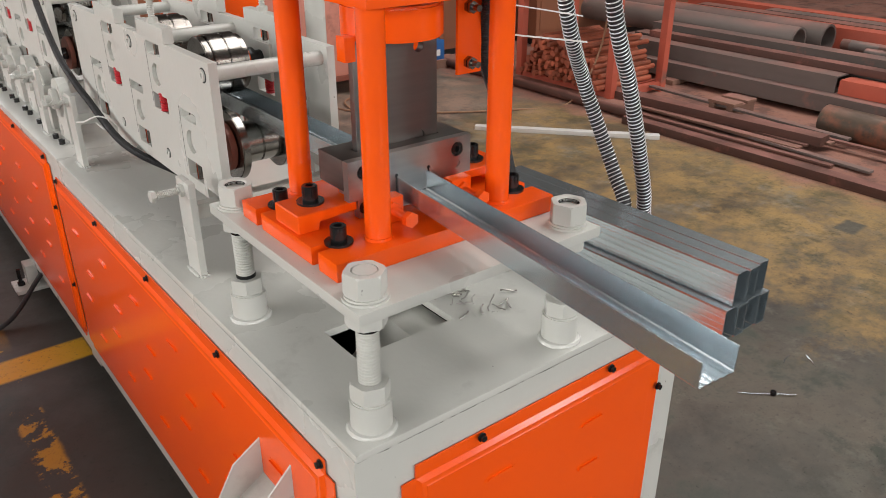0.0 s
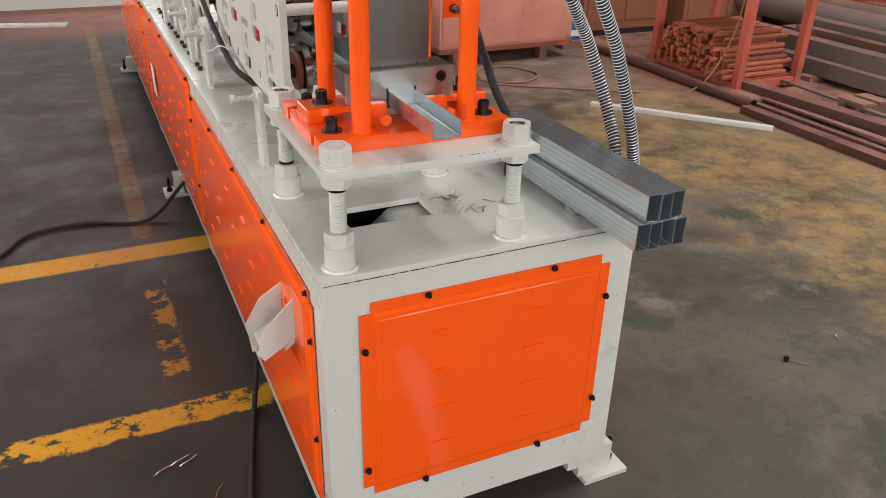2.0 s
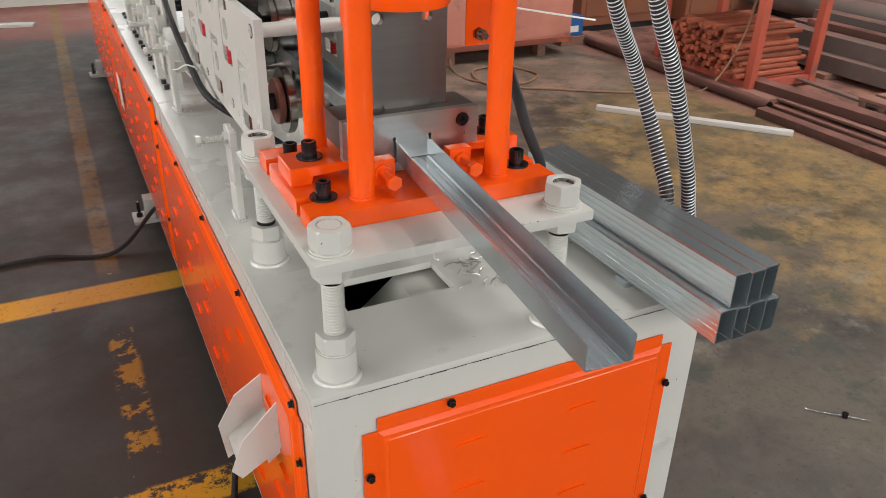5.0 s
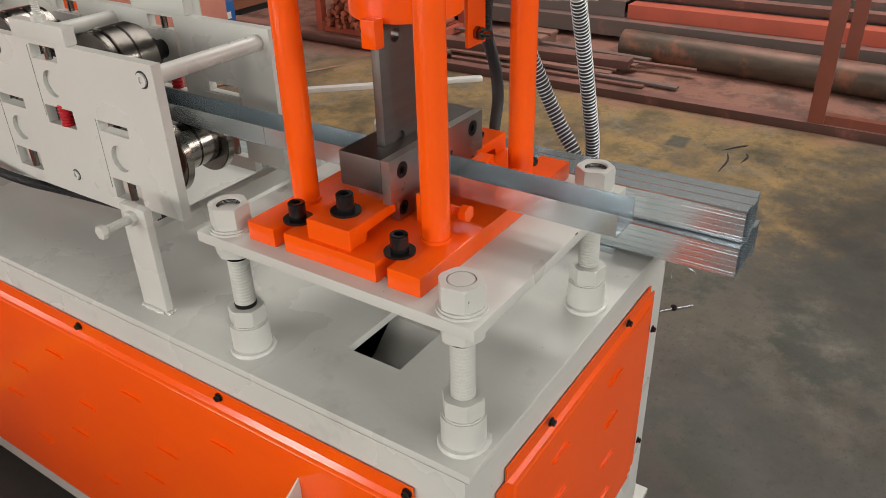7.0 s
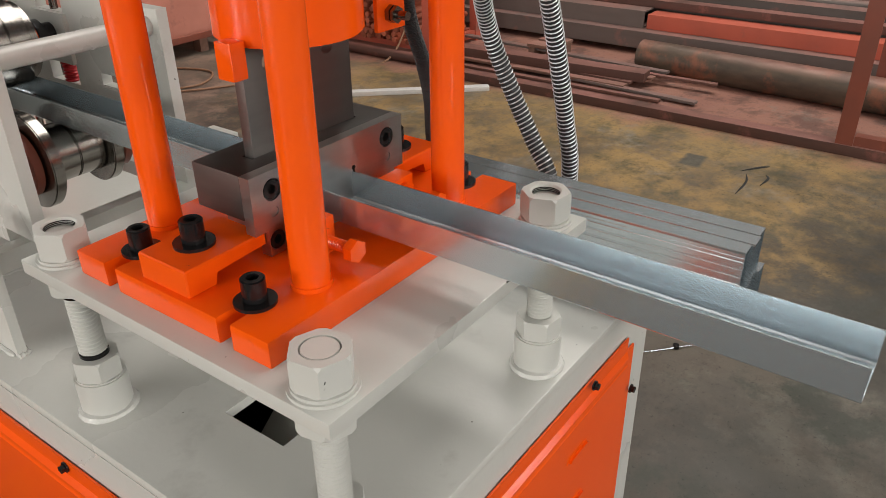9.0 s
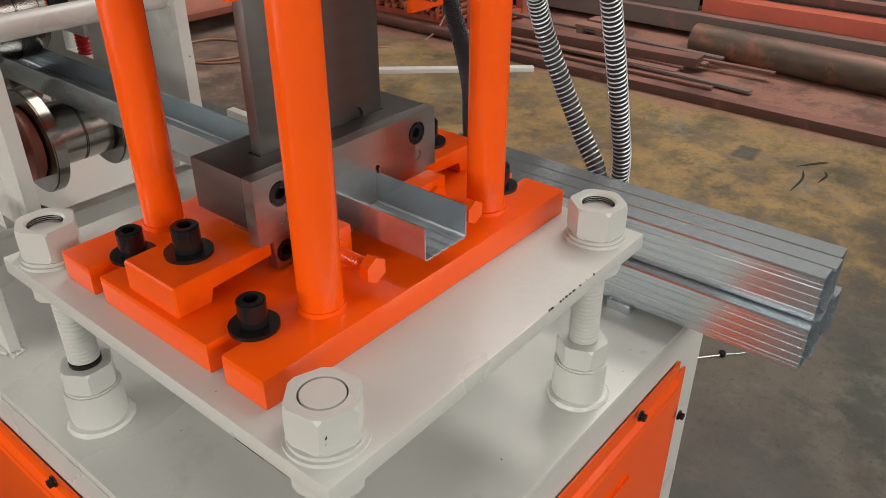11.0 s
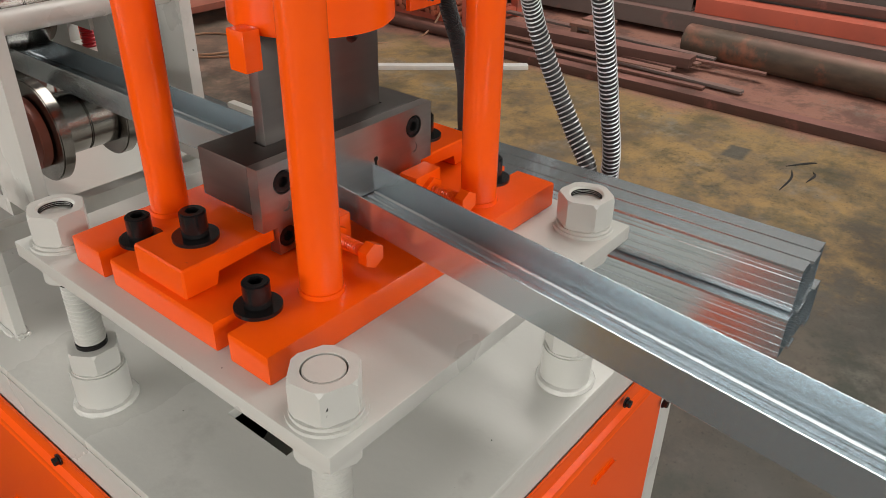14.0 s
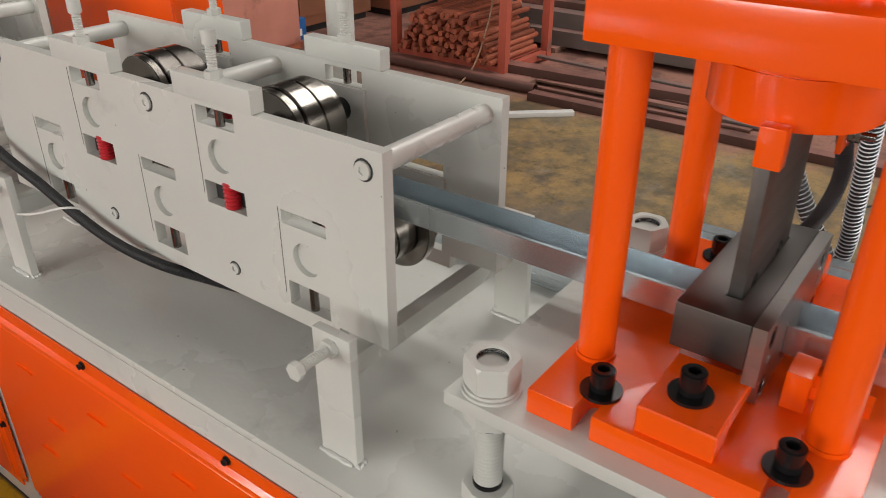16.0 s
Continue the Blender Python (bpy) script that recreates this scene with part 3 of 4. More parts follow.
def press():
    p = thing("cutting_press", PX, 0.2, PLATE, "orange hydraulic cutting press with four columns on a grey plate", "press")
    inv = Matrix.Translation((-PX, -0.2, -PLATE))

    def add(name, bm, material, parent=p, label="", smooth=35):
        if parent is p:
            bmesh.ops.transform(bm, matrix=inv, verts=bm.verts)
        return part(name, bm, material, parent, label, smooth)

    add("mounting_plate", box(B(), -0.3115, 0.084, 0.003, 0.415, PLATE - 0.015, PLATE, 0.0018), GREY)
    rnd = random.Random(11)
    bm = B()
    for k in range(16):
        x, y = rnd.gauss(-0.05, 0.017), 0.0036
        sx, sy = rnd.uniform(0.0004, 0.0016), rnd.uniform(0.0004, 0.0007)
        box(bm, x - sx, x + sx, y - sy, y + sy, PLATE - 0.0011, PLATE + 0.0001 + 0.0002 * rnd.random())
    tagged(add("paint_chips", bm, DARK), "small dark chips along the painted plate edge", kind="stuff")
    first = None
    open_nut, mouth = open_nut_mesh(), thread_mouth_mesh()
    for x, y, a in ((-0.281, 0.037, 10), (-0.281, 0.383, 33), (0.053, 0.037, 21), (0.053, 0.383, 5)):
        m = Matrix.Translation((x - PX, y - 0.2, -PLATE)) @ pose(0, 0, 0, 0, 0, a)
        if first is None:
            first = levelling_bolt(p)
            first.matrix_basis = m
        else:
            q = clone(first, p, 0, 0, 0)
            q.matrix_basis = m
            for ch in first.children:
                k = clone(ch, q, 0, 0, 0)
                if ch.name.startswith("upper_nut"):
                    k.data = open_nut
            if x < 0:
                part("thread_grease", cyl(B(), (0, 0, TOP + 0.0702), (0, 0, TOP + 0.0742), 0.0150, 24), BLACK, q, "black greasy ring of bare thread")
            m = new("thread_mouth", mouth)
            m.parent = q
    bm = B()
    for k in range(3):
        q = radians(222 + 2 * k)
        cyl(bm, (-0.281 + 0.0215 * math.cos(q), 0.037 + 0.0215 * math.sin(q), PLATE + 0.011 + 0.005 * k), (-0.281 + 0.0246 * math.cos(q), 0.037 + 0.0246 * math.sin(q), PLATE + 0.0115 + 0.005 * k), 0.0028 - 0.0004 * k, 8, 0.0022)
    add("ink_mark", bm, DARK, label="black ink stroke on the nut")
    # orange base with open slots for its screws
    bm = box(B(), PX - 0.181, PX + 0.181, 0.083, 0.341, PLATE, OB, 0.0025)
    cutter = B()
    for y in (0.135, 0.2886):
        box(cutter, -0.4, -0.257, y - 0.0085, y + 0.0085, PLATE - 0.1, OB + 0.1)
        cyl(cutter, (-0.257, y, PLATE - 0.1), (-0.257, y, OB + 0.1), 0.0085, 16)
        box(cutter, 0.037, 0.2, y - 0.0085, y + 0.0085, PLATE - 0.1, OB + 0.1)
        cyl(cutter, (0.037, y, PLATE - 0.1), (0.037, y, OB + 0.1), 0.0085, 16)
    add("press_base", cut(bm, cutter), ORANGE_THICK)
    for y in (0.135, 0.2886):
        for x in (-0.256, 0.036):
            cap_screw(p, x - PX, y - 0.2, OB - PLATE)
    # columns
    for x in (-0.208, -0.008):
        for y in (0.118, 0.318):
            bm = cyl(B(), (x, y, OB), (x, y, 1.186), 0.0168, 32)
            cyl(bm, (x, y, OB), (x, y, OB + 0.004), 0.0185, 32)
            add("column", bm, ORANGE_THICK)
    # head
    add("head_plate", box(B(), PX - 0.122, PX + 0.132, 0.088, 0.348, 1.186, 1.228, 0.003), ORANGE)
    bm = cyl(B(), (PX, 0.218, 1.226), (PX, 0.218, 1.50), 0.085, 40)
    cyl(bm, (PX, 0.218, 1.24), (PX, 0.218, 1.262), 0.105, 40)
    add("oil_cylinder", bm, ORANGE)
    # bracket that carries limit switches
    add("switch_bracket", box(B(), -0.024, 0.018, 0.188, 0.193, 1.068, 1.186, 0.001), ORANGE)
    for z in (1.084, 1.158):
        bm = cyl(B(), (-0.006, 0.20, z), (-0.006, 0.165, z), 0.0045, 12)
        cyl(bm, (-0.006, 0.1875, z), (-0.006, 0.1825, z), 0.0088, 6)
        cyl(bm, (-0.006, 0.181, z), (-0.006, 0.177, z), 0.0085, 6)
        add("switch_bolt", bm, ROLLER)
    # clamps at both ends of the die
    for s in (-1, 1):
        cx = PX + s * 0.138
        bm = extrude(B(), [(PX + s * 0.088, OB + 0.0135), (PX + s * 0.088, OB + 0.026), (PX + s * 0.176, OB + 0.026), (PX + s * 0.176, OB), (PX + s * 0.146, OB), (PX + s * 0.146, OB + 0.0135)], "y", 0.182, 0.246)
        bmesh.ops.bevel(bm, geom=list(bm.edges), offset=0.0015, segments=1, affect="EDGES")
        add("clamp", bm, ORANGE_THICK)
        cap_screw(p, cx - PX, 0.217 - 0.2, OB + 0.026 - PLATE)
    # stop blocks with pusher bolts beside the outlet
    for s in (-1, 1):
        x = PX + s * 0.058
        add("stop_block", box(B(), x - 0.017, x + 0.017, 0.142, 0.162, OB, OB + 0.036, 0.002), ORANGE_THICK)
        bm = B()
        thread(bm, 0, 0, 0.0, 0.036, 0.0058, 0.0026)
        cyl(bm, (0, 0, 0.0), (0, 0, 0.005), 0.0115, 6)
        cyl(bm, (0, 0, 0.036), (0, 0, 0.045), 0.0108, 6)
        bo = part("pusher_bolt", bm, ORANGE_THICK, p)
        bo.matrix_basis = pose(x + s * 0.002 - PX, 0.142 - 0.2, OB + 0.02 - PLATE, 90)
    # die
    d0, d1 = PX - 0.1025, PX + 0.1025
    slots = (box(B(), PX - 0.0695, PX + 0.0695, 0.2088, 0.2225, 0.85, 1.1), box(B(), PX - 0.0275, PX + 0.0275, 0.1, 0.4, 0.9165, 0.952))
    up_block = cut(box(B(), d0, d1, 0.190, 0.252, 0.942, 0.985, 0.0015), slots[0].copy())
    add("die_block", cut(up_block, slots[1].copy()), OILED, label="oiled dark steel shear die block")
    low_block = cut(box(B(), PX - 0.075, PX + 0.075, 0.190, 0.250, OB + 0.0005, 0.9415, 0.001), slots[0])
    add("die_foot", cut(low_block, slots[1]), STEEL)
    outline = [(d0, 0.985), (d0, 0.930), (PX - 0.088, 0.930), (PX - 0.088, OB + 0.002), (PX + 0.088, OB + 0.002), (PX + 0.088, 0.930), (d1, 0.930), (d1, 0.985)]
    bm = extrude(B(), outline, "y", 0.1775, 0.1895)
    u = [(PX - 0.0285, 0.951), (PX - 0.0285, 0.917), (PX + 0.0285, 0.917), (PX + 0.0285, 0.951), (PX + 0.0255, 0.951), (PX + 0.0255, 0.9215), (PX - 0.0255, 0.9215), (PX - 0.0255, 0.951)]
    cutter = extrude(B(), u, "y", 0.1, 0.25)
    for s in (-1, 1):
        cyl(cutter, (PX + s * 0.027, 0.1, 0.9515), (PX + s * 0.027, 0.25, 0.9515), 0.0026, 12)
        for z, r in ((0.967, 0.0105), (0.918, 0.0095)):
            cyl(cutter, (PX + s * 0.078, 0.1, z), (PX + s * 0.078, 0.187, z), r, 20)
        cyl(cutter, (PX + s * 0.078, 0.1, 0.946), (PX + s * 0.078, 0.1795, 0.946), 0.005, 14)
    add("die_front", cut(bm, cutter), STEEL, label="bright machined steel die face")
    for s in (-1, 1):
        for z in (0.967, 0.918):
            bm = cyl(B(), (0, 0, 0), (0, -0.009, 0), 0.009, 20)
            bm = cut(bm, cyl(B(), (0, -0.004, 0), (0, -0.02, 0), 0.005, 6))
            k = part("die_screw", bm, BLACK, p)
            k.matrix_basis = pose(s * 0.078, 0.187 - 0.2, z - PLATE)
        k = part("die_pin", cyl(B(), (0, 0, 0), (0, -0.002, 0), 0.0046, 14), STEEL, p)
        k.matrix_basis = pose(s * 0.078, 0.1805 - 0.2, 0.946 - PLATE)
    # ram: orange disc and steel blade, which go up and down together
    ram = part("ram", cyl(B(), (0, 0, 0.142), (0, 0, 0.185), 0.0675, 48, bevel=0.003), ORANGE, p, "orange ram disc")
    ram.matrix_basis = pose(0, 0.018, 1.129 - 0.142 - PLATE)
    bm = box(B(), -0.067, 0.067, -0.0085, 0.0035, -0.028, 0.142, 0.0012)
    cutter = B()
    for s in (-1, 1):
        cyl(cutter, (s * 0.036, -0.05, 0.124), (s * 0.036, 0.05, 0.124), 0.0085, 20)
        cyl(cutter, (s * 0.036, -0.05, 0.0), (s * 0.036, -0.005, 0.0), 0.0085, 20)
    part("blade", cut(bm, cutter), OILED, ram, "tall machined steel shear blade")
    part("guide_tab", box(B(), -0.084, -0.068, -0.018, 0.002, 0.118, 0.15, 0.002), ORANGE, ram)
    part("piston_rod", cyl(B(), (0, 0, 0.185), (0, 0, 0.26), 0.03, 32), ROLLER, ram)
    return p, ram


PRESS, RAM = press()

# ---------------- steel channels ----------------
STARTS = (0.78, 5.48, 10.34, 15.1)
OUT, PIECE, CHZ = 0.19, 0.53, 0.9195
CW, CH, CT = 0.0505, 0.029, 0.0012


def channel_bm(length, CW=CW, CH=CH, up=0.0013):
    """A rolled U channel, open upwards, with a shallow rib along its floor, from y = -length to 0."""
    h, t = CW / 2, CT
    ribs = [(-0.0205, 0), (-0.0202, up * 0.5), (-0.0198, up * 0.5), (-0.0195, 0), (-0.0162, 0), (-0.0156, up), (-0.0146, up), (-0.0140, 0), (-0.0065, 0), (-0.0058, up), (-0.0042, up), (-0.0035, 0),
            (0.0035, 0), (0.0042, up), (0.0058, up), (0.0065, 0), (0.0140, 0), (0.0146, up), (0.0156, up), (0.0162, 0), (0.0195, 0), (0.0198, up * 0.5), (0.0202, up * 0.5), (0.0205, 0)]
    outer = [(-h, CH), (-h, 0.002), (-h + 0.002, 0)] + ribs + [(h - 0.002, 0), (h, 0.002), (h, CH)]
    inner = [(h - t, CH), (h - t, 0.002 + t * 0.6), (h - 0.002 - t * 0.4, t)] + [(x, z + t) for x, z in ribs[::-1]] + [(-h + 0.002 + t * 0.4, t), (-h + t, 0.002 + t * 0.6), (-h + t, CH)]
    return extrude(B(), outer + inner, "y", -length, 0)


def pieces():
    me = mesh_of(channel_bm(PIECE - 0.001), "steel_channel", GALV, 20)
    out = []
    for n in range(6):
        ob = new("steel_channel", me)
        tagged(ob, "bright galvanised steel U channel coming out of the cutting die", "steel channel", "channels in the machine")
        out.append(ob)
    return out


PIECES = pieces()


def lying(amount):
    return pose(PX, OUT, CHZ) @ pose(0, 0, 0, 0.8 * amount, 0, -4.6 * amount)


def start_pose(n):
    return lying(1.0) if n == 0 else pose(PX, OUT + PIECE * n, CHZ)


FALLS = (0.60, 5.4, 10.24, 15.10)
FALL = ((-0.2, 0, -0.012, CHZ, 1.6, -4.4), (-0.1, 0, -0.028, CHZ, 3.2, -4.2), (0.0, 0, -0.042, CHZ + 0.002, 6.0, -4.2), (0.1, 0.0, -0.055, CHZ + 0.006, 16, -5), (0.2, -0.005, -0.06, CHZ + 0.012, 37, -6), (0.3, 0.05, -0.16, 0.70, 64, 2),
        (0.37, 0.08, -0.24, 0.30, 66, 6), (0.44, 0.1, -0.32, 0.06, 20, 10), (0.5, 0.1, -0.36, 0.003, 0, 12))


def channel_stacks():
    w, h = 0.0525, 0.0265
    me = mesh_of(channel_bm(0.52, w, h, 0.0004), "steel_channel", GALV, 20)
    # the last one of a row carries a second channel slipped over it, which closes it
    bm = channel_bm(0.52, w, h, 0.0004)
    box(bm, -w / 2 + CT, w / 2 - CT, -0.5195, -0.0005, h - CT, h - 0.0001)
    pair = mesh_of(bm, "steel_channel_pair", GALV, 20)

    def put(x, y, z, mesh, rz=0.0):
        ob = new("steel_channel", mesh)
        ob.matrix_basis = pose(x, y, z, 0, 0, rz) @ pose(0, 0, 0, 0, 90)
        tagged(ob, "galvanised steel U channel laid on its side in a neat stack", "steel channel", "stacked channels")
    pitch = h + 0.0006
    for r, (n, x0, y0, rz) in enumerate(((4, 0.208, 0.388, 0.6), (3, 0.221, 0.390, 1.0))):
        z = TOP + 0.0125 + w / 2 + r * (w + 0.0008)
        for k in range(n):
            put(x0 + k * pitch, y0 - 0.003 * (k % 2), z, pair if k == n - 1 else me, rz)
    for y in (0.06, 0.30):
        tagged(part("flat_bar", box(B(), 0.209, 0.318, y, y + 0.03, TOP, TOP + 0.0120, 0.001), GALV), "flat steel bar under the stacked channels", "flat bar")
    # a second short row further along the bed
    for k in range(3):
        put(0.172 + k * pitch, 0.962 - 0.008 * k, TOP + 0.0005 + w / 2, pair if k == 2 else me, -0.6)


channel_stacks()


# ---------------- roller stand ----------------
def cap_block(parent, x0, x1, y, z):
    k = part("cap_block", box(B(), x0, x1, y - 0.068, y + 0.068, z - 0.0015, z + 0.026, 0.002), GREY, parent)
    bm = hex_bm(0.0105, 0.009, z + 0.026)
    thread(bm, 0, 0, z + 0.034, z + 0.078, 0.006, 0.003)
    cyl(bm, (0, 0, z + 0.064), (0, 0, z + 0.080), 0.0085, 16)
    bo = part("adjusting_screw", bm, GREY, k)
    bo.matrix_basis = pose((x0 + x1) / 2, y, 0)
    return k


def roller(parent, x, y, z, radii, widths):
    """A stack of turned discs on a shaft along x, each with a flat rim."""
    for r, w in zip(radii, widths):
        part("roller_disc", cyl(B(), (x, y, z), (x + w - 0.0012, y, z), r, 56, bevel=0.0015), ROLLER, parent, "polished steel forming roller")
        x += w


def roller_stand(y_off, first=True):
    s = thing("roller_stand", PX, 0.54 + y_off, TOP, "grey roll forming stand with polished steel rollers on the machine bed", "roller stand", "roller stands")
    g = Matrix.Translation((-PX, -0.54, -TOP))

    def add(name, bm, material, label="", parent=s):
        bmesh.ops.transform(bm, matrix=g, verts=bm.verts)
        return part(name, bm, material, parent, label)

    ups, lows = (0.797, 1.061), (0.666, 0.928, 1.19)
    y1 = 1.335
    plates = ((-0.235, -0.220), (-0.022, -0.007))
    for x0, x1 in plates:
        outline = [(0.546, 0.819), (0.546, 1.05), (y1, 1.05), (y1, 0.812), (1.12, 0.812), (1.12, 0.785), (1.0, 0.785), (1.0, 0.80), (0.62, 0.80), (0.62, 0.819)]
        bm = extrude(B(), outline, "x", x0, x1)
        c = B()
        a, b = x0 - 0.05, x1 + 0.05
        for y in ups:
            box(c, a, b, y - 0.033, y + 0.033, 1.022, 1.044)
            box(c, a, b, y - 0.036, y + 0.036, 0.919, 0.949)
            cyl(c, (a, y, 0.986), (b, y, 0.986), 0.021, 28)
        for y in lows:
            box(c, a, b, y - 0.035, y + 0.035, 0.93, 0.947)
            box(c, a, b, y - 0.033, y + 0.033, 0.822, 0.855)
            cyl(c, (a, y, 0.892), (b, y, 0.892), 0.021, 28)
        bm = cut(bm, c)
        add("side_plate", bm, GREY)
        sgn = -1 if x0 < -0.1 else 1
        xo = x0 if sgn < 0 else x1
        # sliding bearing blocks just behind the face, their springs and joints
        for y, z0, z1, zc in [(y, 0.95, 1.021, 0.986) for y in ups] + [(y, 0.856, 0.929, 0.892) for y in lows]:
            bm = box(B(), x0 + 0.008 if sgn < 0 else x0 - 0.006, x1 + 0.006 if sgn < 0 else x1 - 0.008, y - 0.04, y + 0.04, z0, z1)
            add("bearing_block", bm, GREY)
            xs = x0 + 0.0075 if sgn < 0 else x1 - 0.0075
            bm = cyl(B(), (xs - sgn * 0.004, y, zc), (xs + sgn * 0.0005, y, zc), 0.0205, 28)
            cyl(bm, (xs, y - 0.004, zc), (xs + sgn * 0.0022, y - 0.004, zc), 0.016, 28)
            add("shaft_end", bm, GREY)
            add("joint_line", box(B(), min(xo, xo + sgn * 0.0004), max(xo, xo + sgn * 0.0004), y + 0.0387, y + 0.0393, z0 - 0.02, z1 + 0.02), DARK)
        for y in ups:
            add("spring", thread(B(), (x0 + x1) / 2, y - 0.004, 0.919, 0.9495, 0.0105, 0.005), RED, "red coil spring")
            # added dark panel: the inner shade seen behind the spring, put in as colour
            if sgn < 0:
                add("window_back", box(B(), (x1 if sgn < 0 else x0 - 0.002), (x1 + 0.002 if sgn < 0 else x0), y - 0.04, y + 0.04, 0.915, 0.952), DARK)
            add("stud", cyl(B(), ((x0 + x1) / 2, y, 1.018), ((x0 + x1) / 2, y, 1.05), 0.0055, 12), ROLLER)
        for y in lows:
            add("stud", cyl(B(), ((x0 + x1) / 2, y, 0.818), ((x0 + x1) / 2, y, 0.86), 0.0055, 12), ROLLER)
        for y, z in ((0.571, 1.027), (0.927, 1.027), (1.295, 1.027), (0.797, 0.837), (1.057, 0.837)):
            bm = cyl(B(), (xo, y, z), (xo + sgn * 0.003, y, z), 0.010 if z > 1 else 0.0075, 20)
            bm2 = cyl(B(), (xo + sgn * 0.001, y, z), (xo + sgn * 0.02, y, z), 0.005 if z > 1 else 0.004, 6)
            add("tie_screw", cut(bm, bm2), GREY)
            q = 0.0125 if z > 1 else 0.0095
            add("screw_seat", cyl(B(), (xo - sgn * 0.002, y, z), (xo + sgn * 0.0006, y, z), q, 24), DARK)
    for x0, x1 in plates:
        for y in ups:
            k = cap_block(s, x0 - 0.002 + 0.11, x1 + 0.002 + 0.11, y - 0.54, 1.052 - TOP)
    for y in (0.571, 0.927, 1.295):
        add("tie_bar", cyl(B(), (-0.220, y, 1.027), (-0.022, y, 1.027), 0.0125, 24), GREY)
    for y in ups:
        add("shaft", cyl(B(), (-0.220, y, 0.99), (-0.022, y, 0.99), 0.016, 24), BLACK)
        for x, m in ((-0.176, BLACK), (-0.070, ORANGE_THICK), (-0.057, BLACK)):
            add("collar", cyl(B(), (x, y, 0.99), (x + 0.012, y, 0.99), 0.0235, 24, bevel=0.001), m)
        roller(s, -0.155 - PX, y - 0.54, 0.99 - TOP, (0.055, 0.0575, 0.0575, 0.052), (0.014, 0.030, 0.028, 0.012))
    for y in lows:
        add("shaft", cyl(B(), (-0.220, y, 0.872), (-0.022, y, 0.872), 0.016, 24), BLACK)
        for x in (-0.182, -0.056):
            add("collar", cyl(B(), (x, y, 0.872), (x + 0.012, y, 0.872), 0.044, 24, bevel=0.001), RACK)
        roller(s, -0.168 - PX, y - 0.54, 0.872 - TOP, (0.063, 0.038, 0.038, 0.056), (0.016, 0.036, 0.036, 0.016))
    # legs with cross bars and levelling screws
    for y in (0.575, 1.27):
        for x in (-0.288, 0.07):
            add("leg", box(B(), x - 0.006, x + 0.006, y - 0.027, y + 0.027, TOP, 0.862, 0.002), GREY)
            rim = [(x - 0.007, y - 0.028), (x + 0.007, y - 0.028), (x + 0.007, y + 0.028), (x - 0.007, y + 0.028), (x - 0.007, y - 0.028)]
            bead = [Vector((*rim[k], TOP + 0.001)).lerp(Vector((*rim[k + 1], TOP + 0.001)), j / 8) for k in range(4) for j in range(8)]
            add("weld", tube(B(), bead, lambda t: 0.0036 + 0.0009 * math.sin(t * 61) + 0.0006 * math.sin(t * 23), 8), WELD, "lumpy weld bead under grey paint")
        add("cross_bar", box(B(), -0.282, 0.064, y + 0.0, y + 0.02, 0.785, 0.812, 0.001), GREY)
        bm = B()
        thread(bm, 0, 0, -0.005, 0.06, 0.0065, 0.003)
        cyl(bm, (0, 0, 0.055), (0, 0, 0.063), 0.0105, 6)
        cyl(bm, (0, 0, 0.008), (0, 0, 0.016), 0.0115, 6)
        k = part("levelling_screw", bm, GREY, s)
        k.matrix_basis = pose(-0.285 - PX, y - 0.54, 0.845 - TOP, 0, -90, 0)
    return s


roller_stand(0.0)
roller_stand(1.02)


# ---------------- older bearing stations further up the bed ----------------
def bearing_station(y):
    s = thing("bearing_station", -0.255, y, TOP, "grey rounded bearing housing with a nut, bolted to the bed", "bearing housing", "bearing housings")
    bm = box(B(), -0.012, 0.012, -0.05, 0.05, 0, 0.11, 0.003)
    cyl(bm, (-0.012, 0, 0.11), (0.012, 0, 0.11), 0.05, 28)
    part("housing", bm, GREY, s)
    bm = cyl(B(), (-0.012, 0, 0.11), (-0.028, 0, 0.11), 0.026, 24, bevel=0.002)
    cyl(bm, (-0.028, 0, 0.11), (-0.042, 0, 0.11), 0.012, 12)
    part("shaft_end", bm, GREY, s)
    for dy in (-0.03, 0.03):
        k = part("foot_bolt", cyl(B(), (0, 0, 0), (0, 0, 0.012), 0.008, 6), BLACK, s)
        k.matrix_basis = pose(-0.03, dy, 0)
    return s


st = bearing_station(1.50)
for n in range(1, 7):
    copy_thing(st, pose(-0.255, 1.50 + n * 0.17, TOP))


def east_side():
    # upright grey pole and an orange gear cover behind the stand
    p = thing("grey_post", 0.24, 1.05, TOP, "grey painted steel post standing on the bed", "post")
    part("pole", cyl(B(), (0, 0, 0), (0, 0, 0.75), 0.024, 24), GREY, p)
    part("foot_plate", box(B(), -0.04, 0.04, -0.04, 0.04, 0, 0.008), GREY, p)
    g = thing("gear_cover", 0.17, 1.62, TOP, "orange sheet steel chain guard on the bed", "guard")
    bm = extrude(B(), [(-0.22, 0), (0.25, 0), (0.25, 0.42), (0.18, 0.46), (-0.12, 0.46), (-0.22, 0.36)], "x", -0.02, 0.10)
    bmesh.ops.bevel(bm, geom=list(bm.edges), offset=0.004, segments=2, affect="EDGES")
    part("cover_body", bm, ORANGE, g)


east_side()


